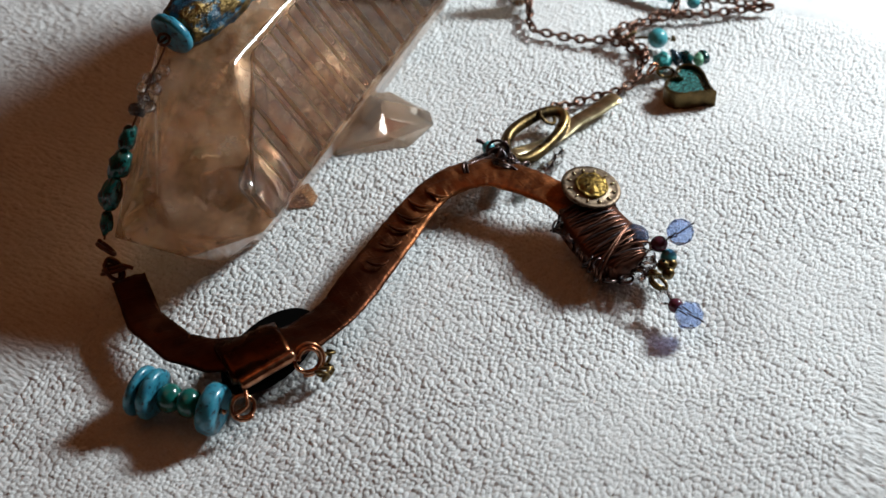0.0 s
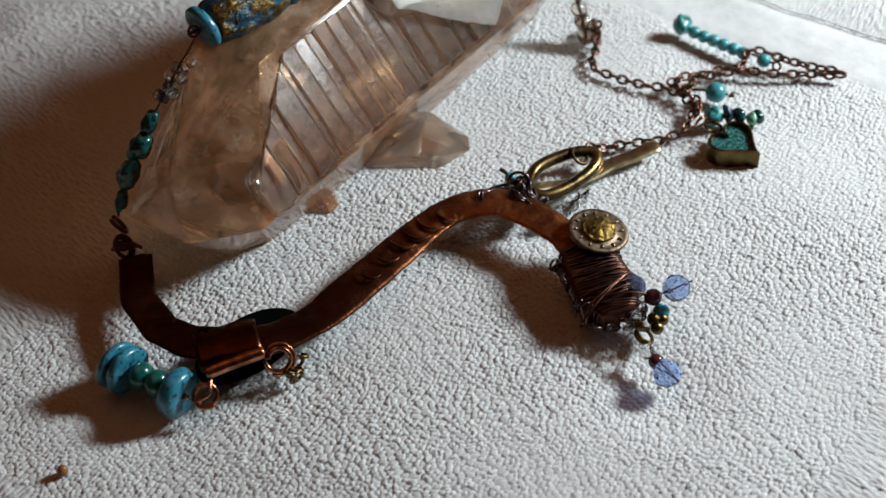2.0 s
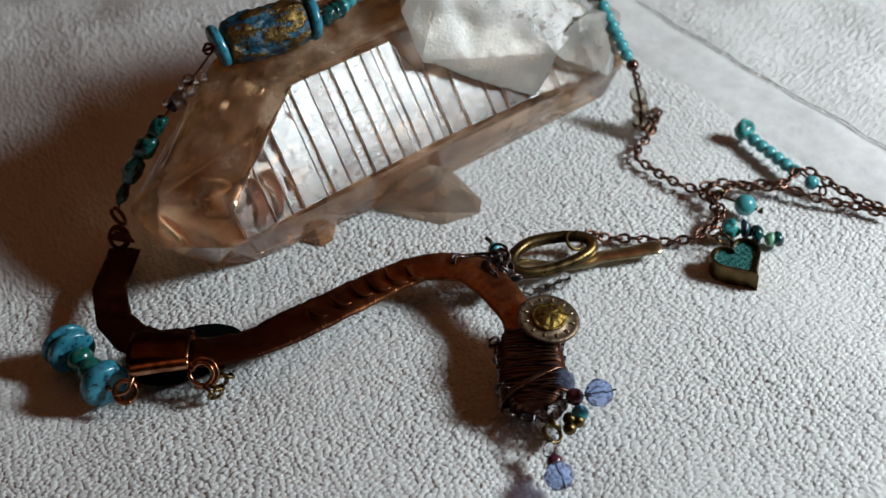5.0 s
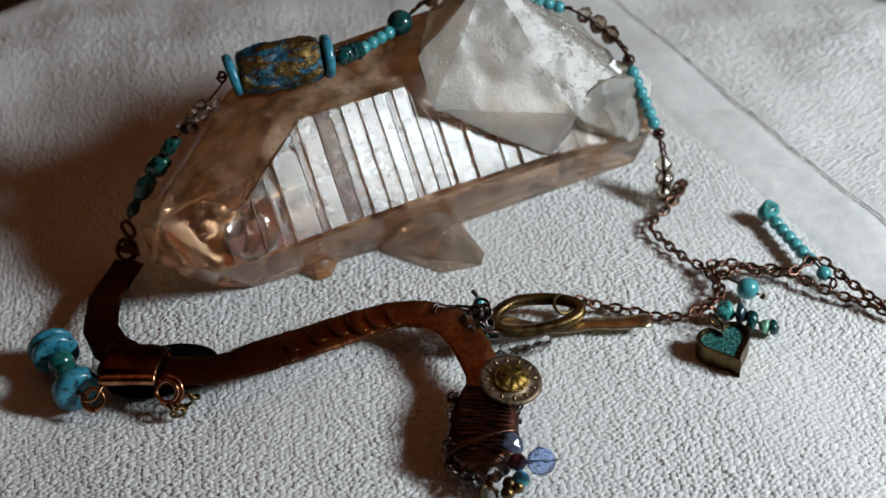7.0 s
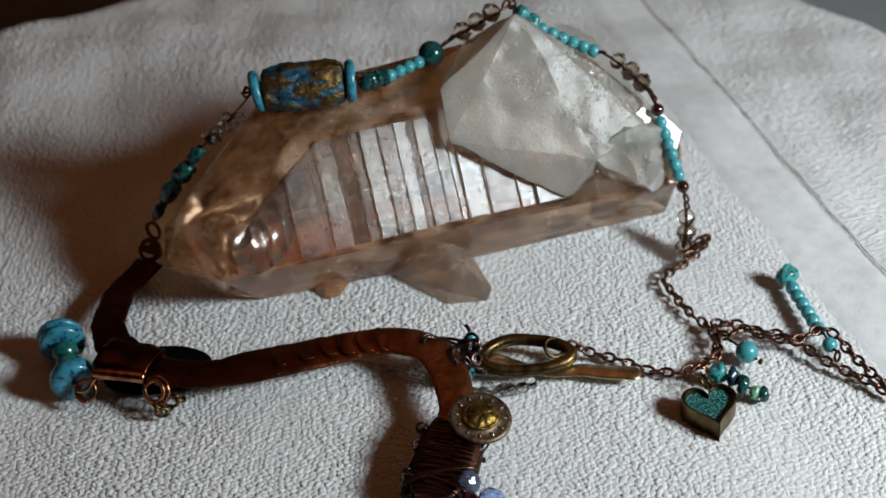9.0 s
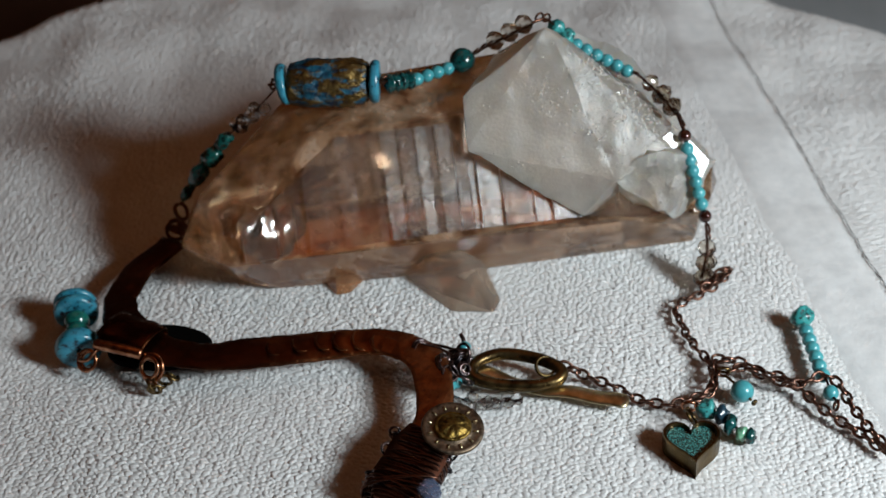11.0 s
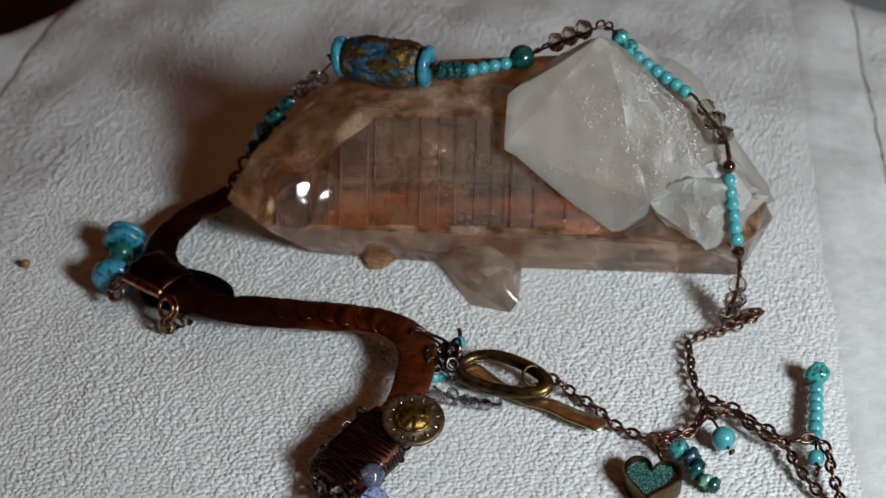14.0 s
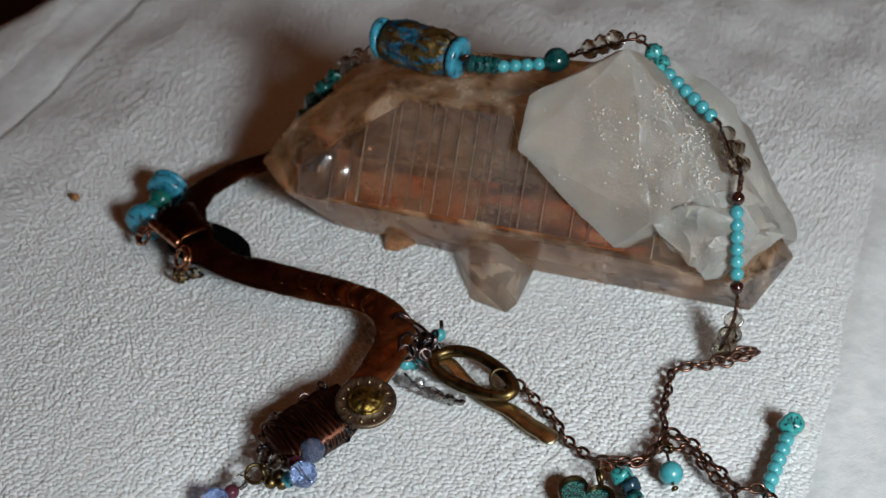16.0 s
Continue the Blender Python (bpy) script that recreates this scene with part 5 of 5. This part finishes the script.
# ---- button and wire-wrapped end ----
BM = Matrix.Translation(Vector((0.37, -0.515, 0.152)) * U) @ Euler((radians(11), radians(2), radians(12))).to_matrix().to_4x4()
bt = again("button", mesh_of("button", lathe([(0, -0.012), (0.095, -0.012), (0.107, -0.004), (0.109, 0.004), (0.104, 0.01), (0.092, 0.008), (0.068, 0.006), (0.062, 0.012), (0, 0.012)], 48), BRONZE), BM, neck, "round bronze dial button with raised marks")
bm = lathe([(0.066, 0.008), (0.065, 0.016), (0.06, 0.02), (0.055, 0.017), (0.05, 0.022), (0.038, 0.029), (0.02, 0.032), (0, 0.033)], 40)
for v in bm.verts:
    v.co.y *= 0.93
    r = math.hypot(v.co.x, v.co.y)
    v.co.z += 0.0022 * math.cos(9 * math.atan2(v.co.y, v.co.x)) * (r > 0.03)
part("brass_dome", bm, GOLD, bt, "raised oval antique brass boss")
for k in range(12):
    bm = bmesh.new()
    w = 2 * math.pi * k / 12
    d = Vector((math.cos(w), math.sin(w), 0))
    tube(bm, [d * 0.074 + Vector((0, 0, 0.0105)), d * 0.09 + Vector((0, 0, 0.0115))], 0.0035, 6)
    part("hour_mark", bm, PALE_BRASS, bt)

# wrapped stone at the strip's end: a brown core bound with many turns of dark wire
c0, c1 = Vector((0.295, -0.49, 0.105)), Vector((0.125, -0.755, 0.07))
core = hull([tuple(c0.lerp(c1, f) + Vector((0.84, -0.54, 0)) * s * w + Vector((0, 0, h))) for f, w in ((0.0, 0.075), (0.25, 0.105), (0.7, 0.11), (1.0, 0.06)) for s in (-1, 1) for h in (-0.045, 0.032)], 0.006, 2, 0.0, 2.0)
part("wrapped_core", core, DARK_COPPER, neck, "brown copper core bound in wire")
rnd = random.Random(33)
for k in range(24):
    f = 0.04 + 0.93 * k / 23
    cc = c0.lerp(c1, f)
    w = np.interp(f, (0, 0.25, 0.7, 1.0), (0.082, 0.112, 0.117, 0.072))
    d = Vector((0.84, -0.54, 0)) + (c1 - c0).normalized() * rnd.uniform(-0.16, 0.16)
    bm = bmesh.new()
    lift, pts = rnd.uniform(0, 0.006), []
    for i in range(24):
        a = 2 * math.pi * i / 24
        flat = math.copysign(abs(math.sin(a)) ** 0.55, math.sin(a))
        pts.append(cc + d * (w * math.cos(a)) + Vector((0, 0, (0.042 + lift) * flat - 0.004)) + (c1 - c0) * rnd.uniform(-0.007, 0.007))
    tube(bm, pts, rnd.uniform(0.0034, 0.0048), 6, True)
    part("binding_wire", bm, DARK_WIRE if k % 3 == 0 else BROWN_WIRE, neck)
# a few slanting turns over the tight ones, and curls along both edges
for k in range(5):
    cc = c0.lerp(c1, rnd.uniform(0.2, 0.85))
    d = Vector((0.84, -0.54, 0)) + (c1 - c0).normalized() * rnd.uniform(-0.7, 0.7)
    bm = bmesh.new()
    tube(bm, [cc + d * (0.116 * math.cos(a)) + Vector((0, 0, 0.05 * math.copysign(abs(math.sin(a)) ** 0.55, math.sin(a)))) for a in np.linspace(0, 2 * math.pi, 24, endpoint=False)], 0.005, 6, True)
    part("binding_wire", bm, BROWN_WIRE, neck)
for k in range(18):
    f = rnd.uniform(0.1, 1.0)
    cc = c0.lerp(c1, f) + Vector((0.84, -0.54, 0)) * rnd.choice((-1, 1)) * rnd.uniform(0.095, 0.12) + Vector((0, 0, rnd.uniform(-0.02, 0.03)))
    part("wire_curl", spiral(cc, rnd.uniform(0.012, 0.02), (rnd.uniform(-1, 1), rnd.uniform(-1, 1), rnd.uniform(-0.3, 1)), rnd.uniform(0.8, 1.5), 0.0045, rnd.uniform(-0.4, 0.2), 20), DARK_WIRE, neck)
for p, r, a in (((0.325, -0.60, 0.09), 0.024, (0.3, -0.8, 0.6)), ((0.33, -0.625, 0.075), 0.02, (0.7, 0.2, 0.6)), ((0.09, -0.62, 0.06), 0.026, (0.5, 0.5, 0.7)), ((0.06, -0.67, 0.05), 0.026, (0.1, 0.8, 0.5)), ((0.05, -0.71, 0.05), 0.022, (0.7, 0.2, 0.7)), ((0.15, -0.55, 0.09), 0.022, (0.8, 0.1, 0.5)), ((0.08, -0.76, 0.05), 0.026, (0.2, 0.3, 0.9)), ((0.12, -0.79, 0.055), 0.028, (0.9, 0.2, 0.4)), ((0.17, -0.79, 0.06), 0.026, (0.3, 0.9, 0.4))):
    part("wire_curl", spiral(p, r, a, 1.4, 0.0052, -0.2, 28), DARK_WIRE, neck)
# beads hanging from the wrapped end
again("crystal_bead", BICONE, along((0.292, -0.875, 0.135), (0.8, -0.5, 0.25), 0.2), neck, "periwinkle blue faceted crystal bead")
again("crystal_bead", BICONE, along((0.018, -1.005, 0.04), (-0.4, -0.9, 0.0), 0.6), neck, "periwinkle blue faceted crystal bead")
again("crystal_bead", BICONE, along((0.255, -0.73, 0.09), (0.4, -0.8, 0.2), 0.9, 0.95), neck, "periwinkle blue faceted crystal bead")
again("plum_bead", PLUM_BALL, along((0.235, -0.82, 0.108), (0.6, -0.6, 0.2)), neck, "dark plum round bead")
again("plum_bead", PLUM_BALL, along((0.047, -0.948, 0.035), (-0.4, -0.9, 0), 0, 0.9), neck, "dark plum round bead")
for p in ((0.155, -0.815, 0.085), (0.19, -0.80, 0.08), (0.11, -0.80, 0.075), (0.06, -0.905, 0.045)):
    again("faceted_bead", CRYS, along(p, (p[0], -0.6, 0.5), 0.4, 1.1), neck, "small clear faceted glass bead")
again("round_bead", SMALL, along((0.225, -0.86, 0.07), (0.6, -0.6, 0), 0, 1.1), neck, "small round turquoise bead")
for p in ((0.185, -0.855, 0.065), (0.165, -0.88, 0.055), (0.205, -0.875, 0.06)):
    part("brass_bead", lathe([(0.006, -0.02), (0.02, -0.014), (0.024, 0), (0.02, 0.014), (0.006, 0.02)], 10), BRASS, neck).location = Vector(p) * U
part("brass_link", spiral((0.10, -0.865, 0.055), 0.032, (0.3, -0.4, 0.8), 1.5, 0.0065, 0, 30), BRASS, neck)
part("brass_link", spiral((0.125, -0.84, 0.06), 0.026, (0.8, 0.3, 0.4), 1.2, 0.006, 0, 26), BRASS, neck)
wire([(0.16, -0.775, 0.08), (0.235, -0.82, 0.108), (0.292, -0.875, 0.135), (0.335, -0.91, 0.155)], 0.003, "pin", DARK_WIRE)
wire([(0.09, -0.88, 0.05), (0.047, -0.948, 0.035), (0.0, -1.06, 0.05)], 0.003, "pin", DARK_WIRE)

# a seed fallen on the towel
bm = bmesh.new()
bmesh.ops.create_icosphere(bm, subdivisions=2, radius=0.019)
for v in bm.verts:
    v.co += 0.004 * noise.noise_vector(v.co * 60)
    v.co += Vector((-1.387, 0.373, 0.006))
tagged(part("seed", bm, SEED), "small round brown seed lying on the towel", "seed")
